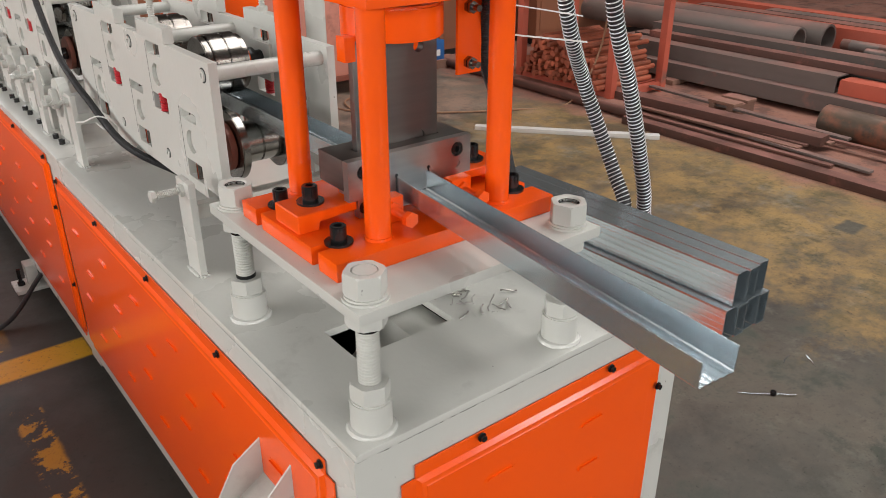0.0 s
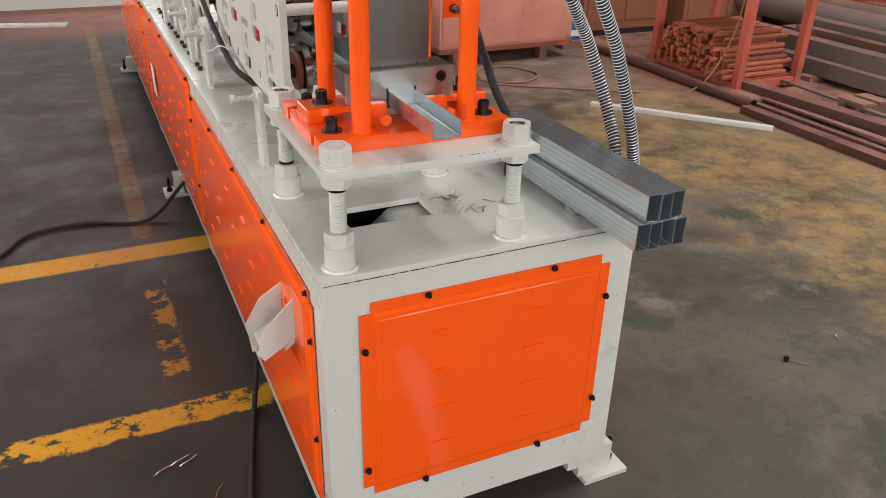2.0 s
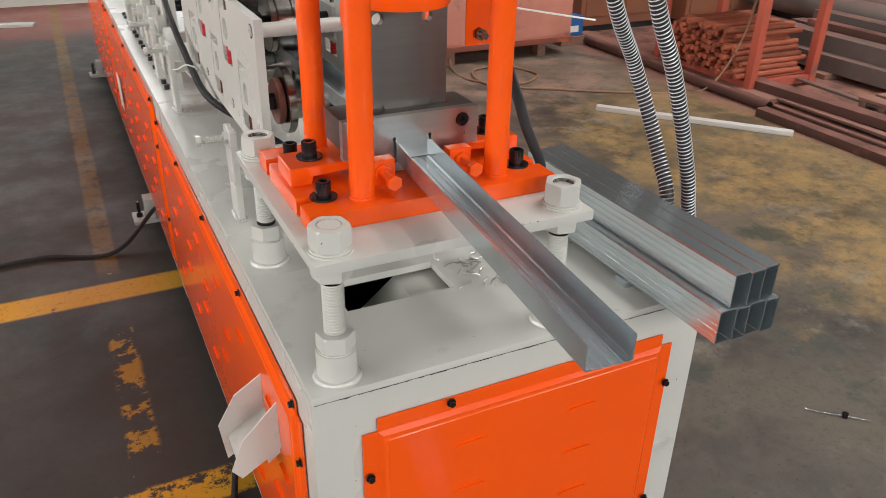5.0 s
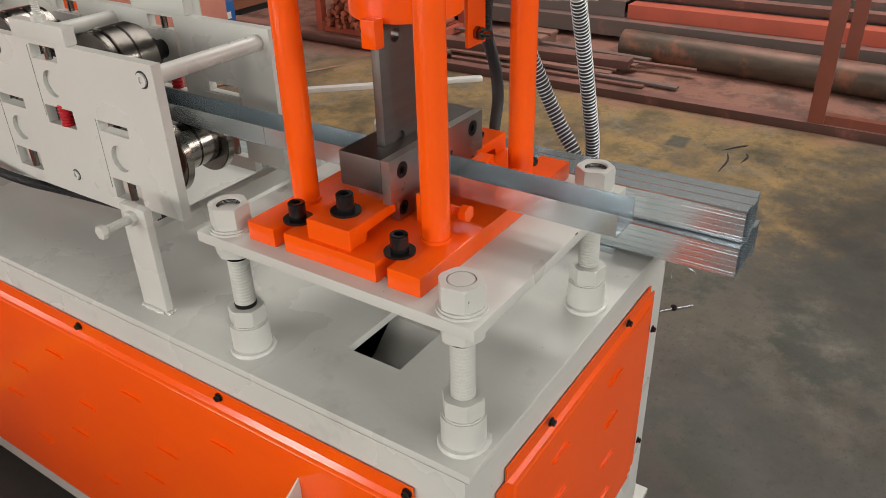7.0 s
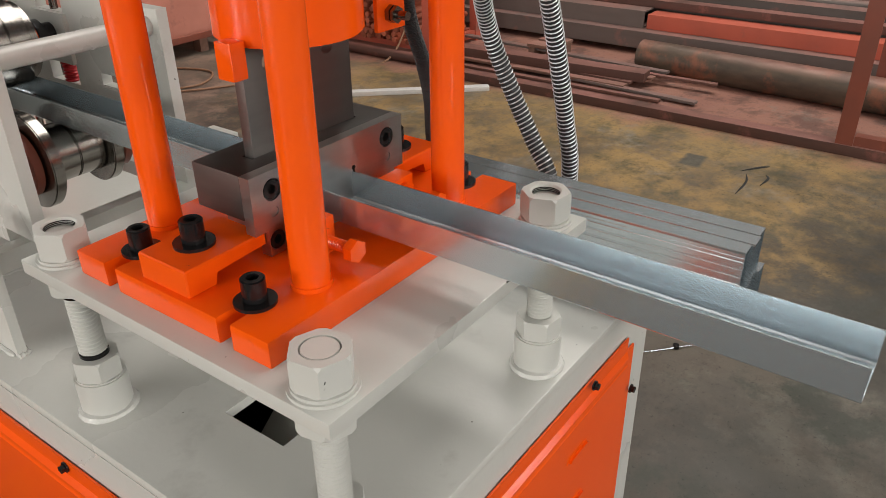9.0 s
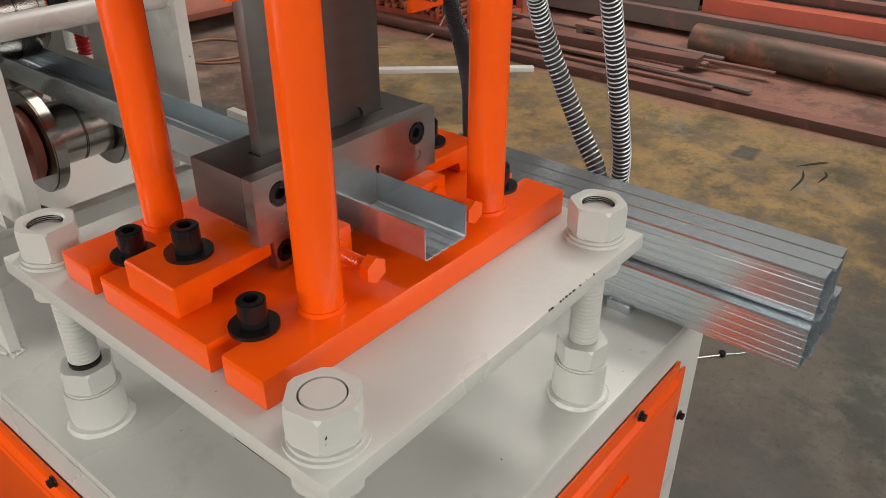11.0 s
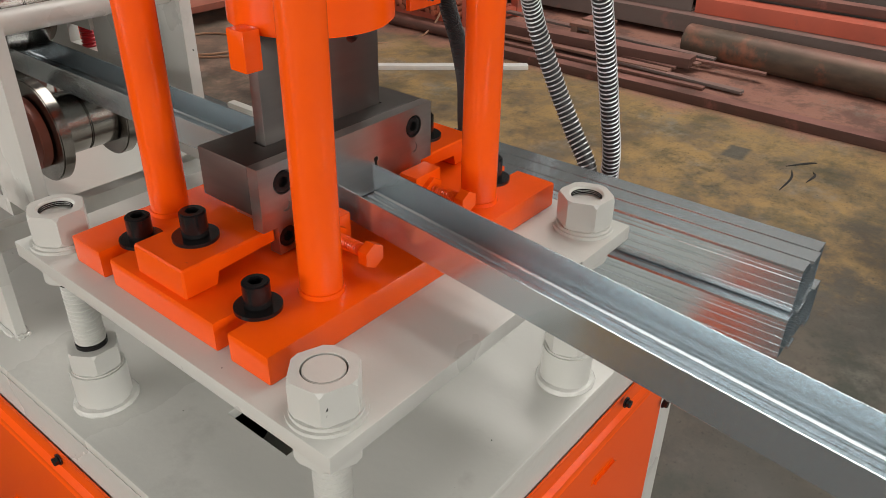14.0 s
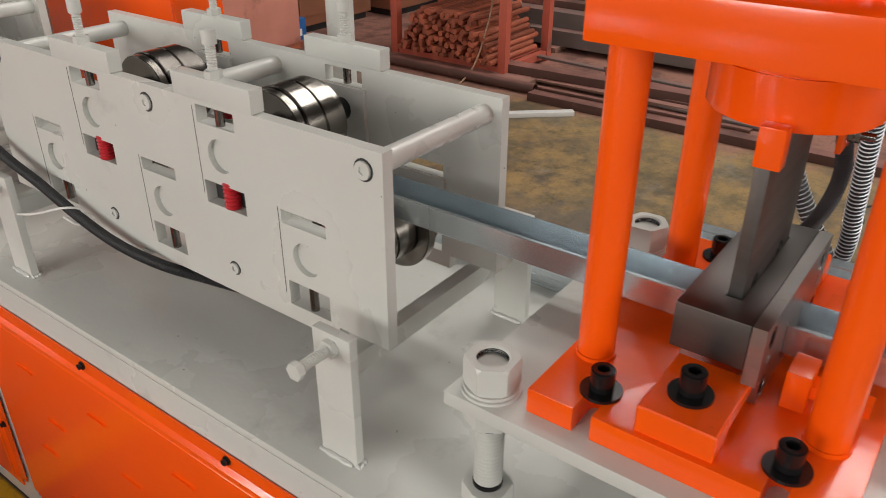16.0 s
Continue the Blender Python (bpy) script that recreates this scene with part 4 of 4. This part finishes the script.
# ---------------- hoses and cables ----------------
def hose(ctrl, label):
    pts = spline(ctrl, 40)
    h = thing("hydraulic_hose", 0, 0, 0, label, "hose", "hydraulic hoses")
    part("rubber_tube", tube(B(), pts, 0.0128, 14), RUBBER, h)
    # wire spiral around the tube
    ds = [0.0]
    for a, b in zip(pts, pts[1:]):
        ds.append(ds[-1] + (b - a).length)
    pitch, seg = 0.0074, 12
    n = int(ds[-1] / pitch * seg)
    out, i, up = [], 0, None
    for k in range(n):
        d = k * pitch / seg
        while ds[i + 1] < d and i < len(ds) - 2:
            i += 1
        t = (d - ds[i]) / (ds[i + 1] - ds[i])
        p = pts[i].lerp(pts[i + 1], t)
        w = (pts[i + 1] - pts[i]).normalized()
        if up is None:
            up = w.orthogonal().normalized()
        up = (up - w * up.dot(w)).normalized()
        a = 2 * math.pi * k / seg
        out.append(p + (up * math.cos(a) + w.cross(up) * math.sin(a)) * 0.0132)
    part("wire_spiral", tube(B(), out, 0.00115, 5), WIRE, h, "bright wire spiral")


LABEL = "black hydraulic hose with a bright wire spiral hanging beside the bed"
hose([(-0.02, 0.20, 1.56), (0.13, 0.19, 1.52), (0.235, 0.195, 1.34), (0.312, 0.202, 1.113), (0.375, 0.212, 0.996), (0.407, 0.214, 0.921), (0.437, 0.214, 0.836), (0.466, 0.216, 0.741), (0.505, 0.25, 0.60), (0.50, 0.42, 0.46), (0.42, 0.75, 0.32)], LABEL)
hose([(-0.02, 0.25, 1.58), (0.10, 0.265, 1.54), (0.21, 0.275, 1.34), (0.303, 0.296, 1.10), (0.39, 0.328, 0.974), (0.424, 0.304, 0.872), (0.433, 0.27, 0.80), (0.430, 0.232, 0.735), (0.418, 0.235, 0.65), (0.40, 0.38, 0.50), (0.37, 0.7, 0.36)], LABEL)


def cable(name, ctrl, r, material, label, category="cable", n=24, ribs=False):
    pts = spline(ctrl, n)
    return tagged(part(name, tube(B(), pts, (lambda t: r * (0.9 + 0.1 * (int(t * 900) % 2))) if ribs else r, 10), material), label, category)


cable("power_cable", [(0.0, 0.15, 1.30), (0.018, 0.175, 1.185), (0.030, 0.195, 1.09), (0.050, 0.192, 1.025), (0.076, 0.202, 0.974), (0.104, 0.222, 0.925), (0.134, 0.243, 0.882), (0.163, 0.263, 0.842), (0.184, 0.284, 0.801), (0.194, 0.301, 0.748), (0.197, 0.306, 0.692)], 0.0085, RUBBER,
      "black ribbed cable running down to the bed", ribs=True, n=120)
cable("control_cable", [(-0.262, 1.62, 1.20), (-0.262, 1.53, 1.035), (-0.262, 1.43, 0.93), (-0.262, 1.307, 0.878), (-0.262, 1.205, 0.853), (-0.26, 1.11, 0.823), (-0.258, 1.02, 0.806), (-0.245, 0.94, 0.795), (-0.205, 0.88, 0.772), (-0.15, 0.83, 0.735), (-0.1, 0.78, 0.70)], 0.008, RUBBER,
      "black ribbed cable along the roller stand", ribs=True, n=120)
cable("cable_tie", [(-0.29, 1.25, 0.80), (-0.282, 1.2, 0.812), (-0.272, 1.13, 0.838), (-0.252, 1.12, 0.83), (-0.262, 1.115, 0.812), (-0.275, 1.13, 0.825)], 0.0018, WHITE, "white nylon cable tie round the cable", "cable tie")


def strip(name, a, b, w, label):
    a, b = Vector(a), Vector(b)
    d = b - a
    bm = box(B(), -w / 2, w / 2, 0, d.length, -0.0007, 0.0007)
    ob = tagged(part(name, bm, WHITE), label, "cable tie")
    ob.matrix_basis = Matrix.Translation(a) @ d.to_track_quat("Y", "Z").to_matrix().to_4x4()


strip("cable_tie", (0.008, 0.125, 1.129), (0.106, 0.075, 1.115), 0.006, "white nylon cable tie sticking out from the press")
strip("cable_tie", (0.012, 0.13, 1.166), (0.112, 0.092, 1.146), 0.005, "white nylon cable tie sticking out from the press")
cable("floor_hose", [(-0.33, 2.02, 0.1), (-0.50, 1.90, 0.010), (-0.72, 1.96, 0.009), (-0.92, 1.93, 0.009), (-1.03, 1.76, 0.009), (-1.20, 1.68, 0.009), (-1.42, 1.72, 0.012), (-1.46, 1.90, 0.016), (-1.26, 2.02, 0.02), (-1.04, 1.90, 0.022), (-1.08, 1.72, 0.026),
                     (-1.32, 1.64, 0.016), (-1.55, 1.80, 0.010), (-1.45, 2.06, 0.014), (-1.2, 2.0, 0.036), (-1.16, 1.86, 0.04), (-1.36, 1.78, 0.036), (-1.7, 1.8, 0.010), (-2.2, 2.1, 0.009)], 0.0078, RUBBER,
      "black rubber hose lying in loose coils on the floor", "hose")
cable("floor_hose", [(-0.33, 0.70, 0.075), (-0.37, 0.58, 0.009), (-0.42, 0.38, 0.008), (-0.47, 0.12, 0.008), (-0.46, -0.2, 0.008)], 0.0075, RUBBER, "black rubber hose on the floor beside the bed", "hose")
cable("tan_wire", [(2.03, 4.2, 0.35), (1.80, 3.9, 0.1), (1.70, 3.62, 0.008), (1.72, 3.35, 0.008), (1.95, 3.2, 0.008), (2.15, 3.35, 0.008), (2.05, 3.6, 0.008), (1.8, 3.55, 0.012), (1.76, 3.25, 0.008), (2.1, 3.0, 0.008), (2.5, 2.77, 0.008), (2.9, 2.66, 0.01), (3.12, 2.64, 0.3), (3.15, 2.6, 0.7)],
      0.006, TAN, "tan electric wire looped on the floor")


# ---------------- hall clutter ----------------
def crate():
    c = thing("steel_cabinet", 2.13, 3.74, 0, "large dusty red sheet steel cabinet on short legs", "cabinet")
    part("body", box(B(), -0.53, 0.53, 0, 0.95, 0.09, 1.12, 0.01), CRATE, c)
    part("base_rail", box(B(), -0.535, 0.535, -0.012, 0.955, 0.0901, 0.125, 0.003), RACK, c)
    part("door_panel", box(B(), -0.51, 0.51, -0.006, -0.0005, 0.14, 1.10, 0.002), CRATE, c)
    for x in (-0.38, 0.32):
        for y in (0.03, 0.8):
            part("leg", box(B(), x - 0.03, x + 0.03, y, y + 0.07, 0, 0.0899), WOOD, c)


crate()
b = thing("blue_box", 2.83, 4.02, 0.06, "small blue and white cardboard box by the cabinet", "box")
part("carton", box(B(), -0.09, 0.09, -0.06, 0.06, 0, 0.14, 0.003), BLUE, b)
part("label", box(B(), -0.05, 0.05, -0.062, -0.0602, 0.03, 0.075), WHITE, b)
part("base_board", box(B(), -0.1, 0.1, -0.08, 0.08, -0.06, 0), WOOD, b)


def brown_cabinet(x, y, w, d, h):
    c = thing("machine_cabinet", x, y, 0, "brown painted machine cabinet with an orange tinged door", "cabinet", "machine cabinets")
    part("body", box(B(), 0, w, 0, d, 0.05, h, 0.01), BROWN, c)
    part("door", box(B(), 0.04, w * 0.5, -0.008, -0.0005, 0.12, h - 0.05, 0.003), BROWN, c)
    part("door", box(B(), w * 0.52, w - 0.04, -0.008, -0.0005, 0.12, h - 0.05, 0.003), BROWN, c)
    part("plinth", box(B(), 0.03, w - 0.03, 0.03, d - 0.03, 0, 0.05), DARK, c)


brown_cabinet(3.1, 4.25, 0.8, 0.7, 1.3)
brown_cabinet(4.0, 4.1, 0.9, 0.7, 1.2)
brown_cabinet(0.75, 5.6, 0.7, 0.6, 1.0)
brown_cabinet(5.1, 4.0, 0.9, 0.7, 1.2)

rng = random.Random(7)


def rod_rack():
    r = thing("rod_rack", 3.1, 2.5, 0, "red oxide angle iron rack holding cut steel rods", "rack", "steel racks")
    for x in (0.0, 0.5):
        for y in (0.0, 0.82):
            bm = box(B(), x, x + 0.05, y, y + 0.007, 0, 1.1)
            box(bm, x, x + 0.007, y + 0.007, y + 0.05, 0, 1.1)
            part("post", bm, PRIMER, r)
    for z in (0.02, 0.72):
        for y in (0.008, 0.81):
            part("rail", box(B(), 0.051, 0.499, y, y + 0.04, z, z + 0.045), PRIMER, r)
        for x in (0.008, 0.5):
            part("rail", box(B(), x, x + 0.04, 0.051, 0.81, z, z + 0.045), PRIMER, r)
    part("shelf", box(B(), 0.05, 0.50, 0.055, 0.805, 0.066, 0.072), PRIMER, r)
    part("upper_shelf", box(B(), 0.05, 0.50, 0.055, 0.805, 0.765, 0.775), PRIMER, r)
    me = mesh_of(cyl(B(), (-0.035, 0, 0), (0.5, 0, 0), 0.0165, 10, bevel=0.0015), "steel_rod", RODS)
    z, row = 0.0890, 0
    while z < 0.345:
        n = 21 - row
        for k in range(n):
            y = 0.075 + row * 0.0172 + k * 0.0344
            if y > 0.78 or rng.random() < 0.04:
                continue
            ob = tagged(new("steel_rod", me), "round steel rod with red painted end in a pile", "steel rod", "rods in the rack")
            ob.matrix_basis = pose(3.1 + rng.uniform(-0.04, 0.05), 2.5 + y, z + rng.uniform(0, 0.003), rng.uniform(0, 360), 0, rng.uniform(-2, 2))
        z += 0.0298
        row += 1


rod_rack()


def long_rack(x, y):
    r = thing("steel_rack", x, y, 0, "red oxide steel stand with a bottom rail", "rack", "steel racks")
    for dx, dy in ((0, 0), (0.75, 0), (0, -0.9), (0.75, -0.9)):
        bm = box(B(), dx, dx + 0.065, dy, dy + 0.008, 0, 1.2)
        box(bm, dx, dx + 0.008, dy - 0.06, dy, 0, 1.2)
        part("post", bm, RACK, r)
    for dx in (0.009, 0.74):
        part("rail", box(B(), dx, dx + 0.05, -0.84, -0.061, 0.03, 0.085), RACK, r)


long_rack(2.84, 0.17)


def beam(x, y0, y1, z0, w, h, material, label, hollow=True, rz=0.0, roll=0.0):
    bm = B()
    t = 0.008
    L = y1 - y0
    if hollow:
        extrude(bm, [(-w / 2, 0), (w / 2, 0), (w / 2, t), (-w / 2 + t, t), (-w / 2 + t, h - t), (w / 2, h - t), (w / 2, h), (-w / 2, h)], "y", 0, L)
    else:
        box(bm, -w / 2, w / 2, 0, L, 0, h, min(0.003, h * 0.2))
    ob = tagged(part("steel_beam", bm, material), label, "steel beam", "stored steel")
    ob.matrix_basis = pose(x, y0, z0, 0, roll, rz)


def pipe(x, y0, y1, z, r, material, label, rz=0.0):
    bm = cyl(B(), (0, 0, 0), (0, y1 - y0, 0), r, 28)
    bm = cut(bm, cyl(B(), (0, -0.5, 0), (0, 0.12, 0), r * 0.86, 28))
    bm = cut(bm, cyl(B(), (0, y1 - y0 - 0.15, 0), (0, y1 - y0 + 0.5, 0), r * 0.86, 28))
    ob = tagged(part("steel_pipe", bm, material), label, "steel pipe", "stored steel")
    ob.matrix_basis = pose(x, y0, z, 0, 0, rz)


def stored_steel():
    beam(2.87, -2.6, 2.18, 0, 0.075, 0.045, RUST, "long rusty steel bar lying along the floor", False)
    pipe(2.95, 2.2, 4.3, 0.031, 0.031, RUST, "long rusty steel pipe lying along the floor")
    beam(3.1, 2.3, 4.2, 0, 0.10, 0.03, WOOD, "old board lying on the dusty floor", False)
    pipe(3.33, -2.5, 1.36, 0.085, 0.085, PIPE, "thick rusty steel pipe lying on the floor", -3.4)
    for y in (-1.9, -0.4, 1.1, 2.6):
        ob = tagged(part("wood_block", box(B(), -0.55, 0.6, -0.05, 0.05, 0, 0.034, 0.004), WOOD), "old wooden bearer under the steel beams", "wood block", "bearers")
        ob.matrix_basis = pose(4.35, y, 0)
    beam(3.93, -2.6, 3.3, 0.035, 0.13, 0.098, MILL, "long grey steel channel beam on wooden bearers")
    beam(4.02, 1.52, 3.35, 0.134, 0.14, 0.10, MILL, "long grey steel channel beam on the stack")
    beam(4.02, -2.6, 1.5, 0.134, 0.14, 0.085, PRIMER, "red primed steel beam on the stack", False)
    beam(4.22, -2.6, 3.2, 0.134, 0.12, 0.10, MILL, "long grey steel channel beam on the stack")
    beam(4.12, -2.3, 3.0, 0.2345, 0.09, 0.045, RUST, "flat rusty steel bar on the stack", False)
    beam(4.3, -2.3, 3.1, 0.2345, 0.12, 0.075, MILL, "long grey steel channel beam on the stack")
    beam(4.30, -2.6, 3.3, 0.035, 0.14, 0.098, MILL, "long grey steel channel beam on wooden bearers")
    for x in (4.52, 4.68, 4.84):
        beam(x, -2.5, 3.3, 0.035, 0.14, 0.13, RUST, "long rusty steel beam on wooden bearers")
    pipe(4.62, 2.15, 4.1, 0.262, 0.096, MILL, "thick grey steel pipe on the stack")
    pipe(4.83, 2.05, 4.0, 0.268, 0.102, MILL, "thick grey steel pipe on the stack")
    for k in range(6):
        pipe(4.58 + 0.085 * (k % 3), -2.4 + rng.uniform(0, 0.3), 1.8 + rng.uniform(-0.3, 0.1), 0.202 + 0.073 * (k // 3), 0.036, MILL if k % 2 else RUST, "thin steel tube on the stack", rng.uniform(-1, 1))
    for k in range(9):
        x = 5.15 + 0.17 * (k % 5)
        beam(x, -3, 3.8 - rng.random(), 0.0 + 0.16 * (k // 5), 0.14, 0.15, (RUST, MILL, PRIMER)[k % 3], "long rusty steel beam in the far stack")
    # thin flats fanned out on the floor
    for k in range(8):
        beam(3.06 + k * 0.05, 1.05 + rng.uniform(-0.2, 0.25), 2.42 + rng.uniform(-0.15, 0.1), 0.004 + 0.006 * k, 0.035 + 0.01 * (k % 3), 0.014, (RUST, MILL, WOOD)[k % 3], "thin rusty steel flat lying loose on the floor", False, rng.uniform(-4, 2))
    beam(3.28, 1.2, 2.6, 0.03, 0.10, 0.05, RUST, "rusty steel bar lying loose on the floor", False, 4)
    p = thing("wooden_pallet", 3.55, 1.85, 0, "small broken wooden pallet under the beams", "pallet")
    for k in range(2):
        part("runner", box(B(), -0.12, 0.12, k * 0.12, k * 0.12 + 0.04, 0, 0.065, 0.003), WOOD, p)
    for k in range(2):
        part("board", box(B(), -0.12 + k * 0.14, -0.02 + k * 0.14, -0.01, 0.17, 0.0655, 0.083, 0.002), WOOD, p)


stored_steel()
tagged(part("white_label", box(B(), -0.349, -0.347, 2.50, 2.60, 0.33, 0.46, 0.0005), WHITE), "white paper label stuck on the orange cover", "label")
ob = tagged(part("steel_strip", box(B(), -0.024, 0.024, 0, 1.02, 0, 0.024, 0.003), ZINC), "long galvanised steel strip lying on the floor", "steel strip")
ob.matrix_basis = pose(2.09, 2.62, 0, 0, 0, -138.2)
ob = tagged(part("grey_board", box(B(), -0.3, 0.3, -0.05, 0.05, 0, 0.02, 0.002), GREY), "pale board lying on the floor", "board")
ob.matrix_basis = pose(-0.97, 6.08, 0, 0, 0, -14)


def second_machine():
    m = thing("second_machine", -1.66, 4.9, 0, "second orange covered machine bed standing across the aisle", "machine base")
    part("frame", box(B(), -0.62, -0.004, -4.2, 0, 0.10, 0.68, 0.004), GREY, m)
    lou = louvre_mesh()
    lm = None
    for k in range(3):
        c = part("side_cover", tray(1.38, 0.53), ORANGE, m)
        c.matrix_basis = pose(-0.003, -1.395 * (k + 1), 0.13, 0, 0, 90)
        if lm is None:
            lm = part("louvre", lou, ORANGE, c)
            lm.matrix_basis = pose(0.12, -0.009, 0.42)
        for r in range(5):
            for q in range(7):
                if k or r or q:
                    clone(lm, c, 0.12 + q * 0.185 + (0.06 if r % 2 else 0), -0.009, 0.42 - r * 0.085)
        for q in range(4):
            s = part("screw", screw_mesh(), BLACK, m)
            s.matrix_basis = pose(-0.001, -1.395 * k - 0.05 - q * 0.42, 0.142, 0, 0, 90)
    part("top_plate", box(B(), -0.62, -0.002, -4.2, 0, 0.68, 0.692), GREY, m)
    for y in (-0.08, -2.05, -4.0):
        for x in (-0.05, -0.6):
            f = part("foot", box(B(), x - 0.04, x + 0.09, y - 0.05, y + 0.05, 0, 0.014), GREY, m)
            part("foot_leg", box(B(), x - 0.03, x + 0.03, y - 0.03, y + 0.03, 0.014, 0.10), GREY, f)
            bm = cyl(B(), (x + 0.06, y, 0.014), (x + 0.06, y, 0.06), 0.008, 10)
            cyl(bm, (x + 0.06, y, 0.02), (x + 0.06, y, 0.035), 0.016, 6)
            part("foot_bolt", bm, BLACK, f)


second_machine()


# ---------------- scraps ----------------
def scrap(bm, x, y, z, ln, a, w=0.0011):
    c, s = math.cos(a), math.sin(a)
    bend = rng.uniform(-0.004, 0.004)
    pts = [(x + c * t * ln - s * bend * (1 - (2 * t - 1) ** 2), y + s * t * ln + c * bend * (1 - (2 * t - 1) ** 2), z + w + 0.003 * abs(math.sin(t * 3 + a))) for t in (0, 0.25, 0.5, 0.75, 1)]
    tube(bm, pts, w, 5)


bm = B()
for k in range(20):
    scrap(bm, 0.02 + rng.gauss(0, 0.032), 0.215 + rng.gauss(0, 0.03), TOP + 0.0005, rng.uniform(0.012, 0.03), rng.uniform(0, 6.28))
for x, y in ((-0.033, 0.166), (0.10, 0.179), (0.024, 0.177), (0.052, 0.142), (0.02, 0.225)):
    scrap(bm, x, y, TOP + 0.0005, 0.028, rng.uniform(0, 6.28), 0.0016)
tagged(part("steel_scraps", bm, STEEL), "thin curled slivers of cut steel on the bed", "metal scraps", kind="stuff")
bm = B()
for x, y in ((-0.639, 0.43), (-0.60, 0.45), (-0.58, 0.44), (-0.52, 0.30), (-0.75, 0.35), (1.36, 0.20), (1.30, 0.26)):
    scrap(bm, x, y, 0.0005, 0.05, rng.uniform(0.2, 1.2), 0.0014)
scrap(bm, 1.06, 0.26, 0.001, 0.16, -0.75, 0.0016)
tagged(part("floor_scraps", bm, GALV), "thin bright steel slivers scattered on the floor", "metal scraps", kind="stuff")
bm = B()
for a, b in (((2.537, 0.348), (2.429, 0.431)), ((2.412, 0.403), (2.201, 0.379)), ((2.443, 0.334), (2.33, 0.325))):
    mid = ((a[0] + b[0]) / 2 + 0.02, (a[1] + b[1]) / 2 - 0.012)
    tube(bm, spline([(*a, 0.001), (*mid, 0.002), (*b, 0.001)], 8), lambda t: 0.001 + 0.004 * math.sin(t * 3.1), 6)
tagged(part("tar_smears", bm, DARK), "black smears of tar on the yellow stained floor", "tar", kind="stuff")
ob = tagged(part("black_screw", hex_bm(0.009, 0.012), BLACK), "small black screw lying on the floor", "screw")
ob.matrix_basis = pose(1.133, 0.195, 0)


# ---------------- motion ----------------
def motions():
    # ram: local pose, down and up once a cycle
    up = RAM.matrix_basis.copy()
    rows = [(0.0, up)]
    for s in STARTS[:3]:
        low = pose(0, 0, -0.055) @ up
        rows += [(s + 3.08, up), (s + 3.4, pose(0, 0, -0.026) @ up), (s + 3.66, low), (s + 3.76, low), (s + 4.1, pose(0, 0, -0.02) @ up), (s + 4.3, up)]
    rows.append((16.0, up))
    walk(RAM, rows)
    # channel pieces: fed forward together, stopped for the cut, tipped over the edge
    for n, piece in enumerate(PIECES):
        rows = [(0.0, start_pose(n))]
        for c, s in enumerate(STARTS):
            order = n - c          # 0: the piece that is pushed off in this cycle
            if order < 0:
                continue
            base = PIECE * order
            if order == 0:
                f = FALLS[c]
                rows.append((f - 0.3, lying(1.0)))
                rows += [(f + dt, pose(PX + x, OUT + y, z, rx, 0, rz)) for dt, x, y, z, rx, rz in FALL]
                break
            rows.append((s, pose(PX, OUT + base, CHZ)))
            span = min(2.85, 16.0 - s)
            for k in range(1, 9):
                rows.append((s + span * k / 8, pose(PX, OUT + base - 0.1709 * span * k / 8, CHZ)))
            if s + 3.86 > 16.0:
                continue
            rows.append((s + 3.56, pose(PX, OUT + base - 0.1709 * 2.85, CHZ)))
            if order == 1:
                # the first cut leaves the piece almost straight, the later ones knock it aside at once
                rows += [(s + 3.66, lying(0.35 if c == 0 else 1.25)), (s + 3.86, lying(0.4 if c == 0 else 1.0))]
            else:
                rows.append((s + 3.66, pose(PX, OUT + base - PIECE, CHZ)))
        if rows[-1][0] < 16.0:
            rows.append((16.0, rows[-1][1]))
        walk(piece, rows)


motions()
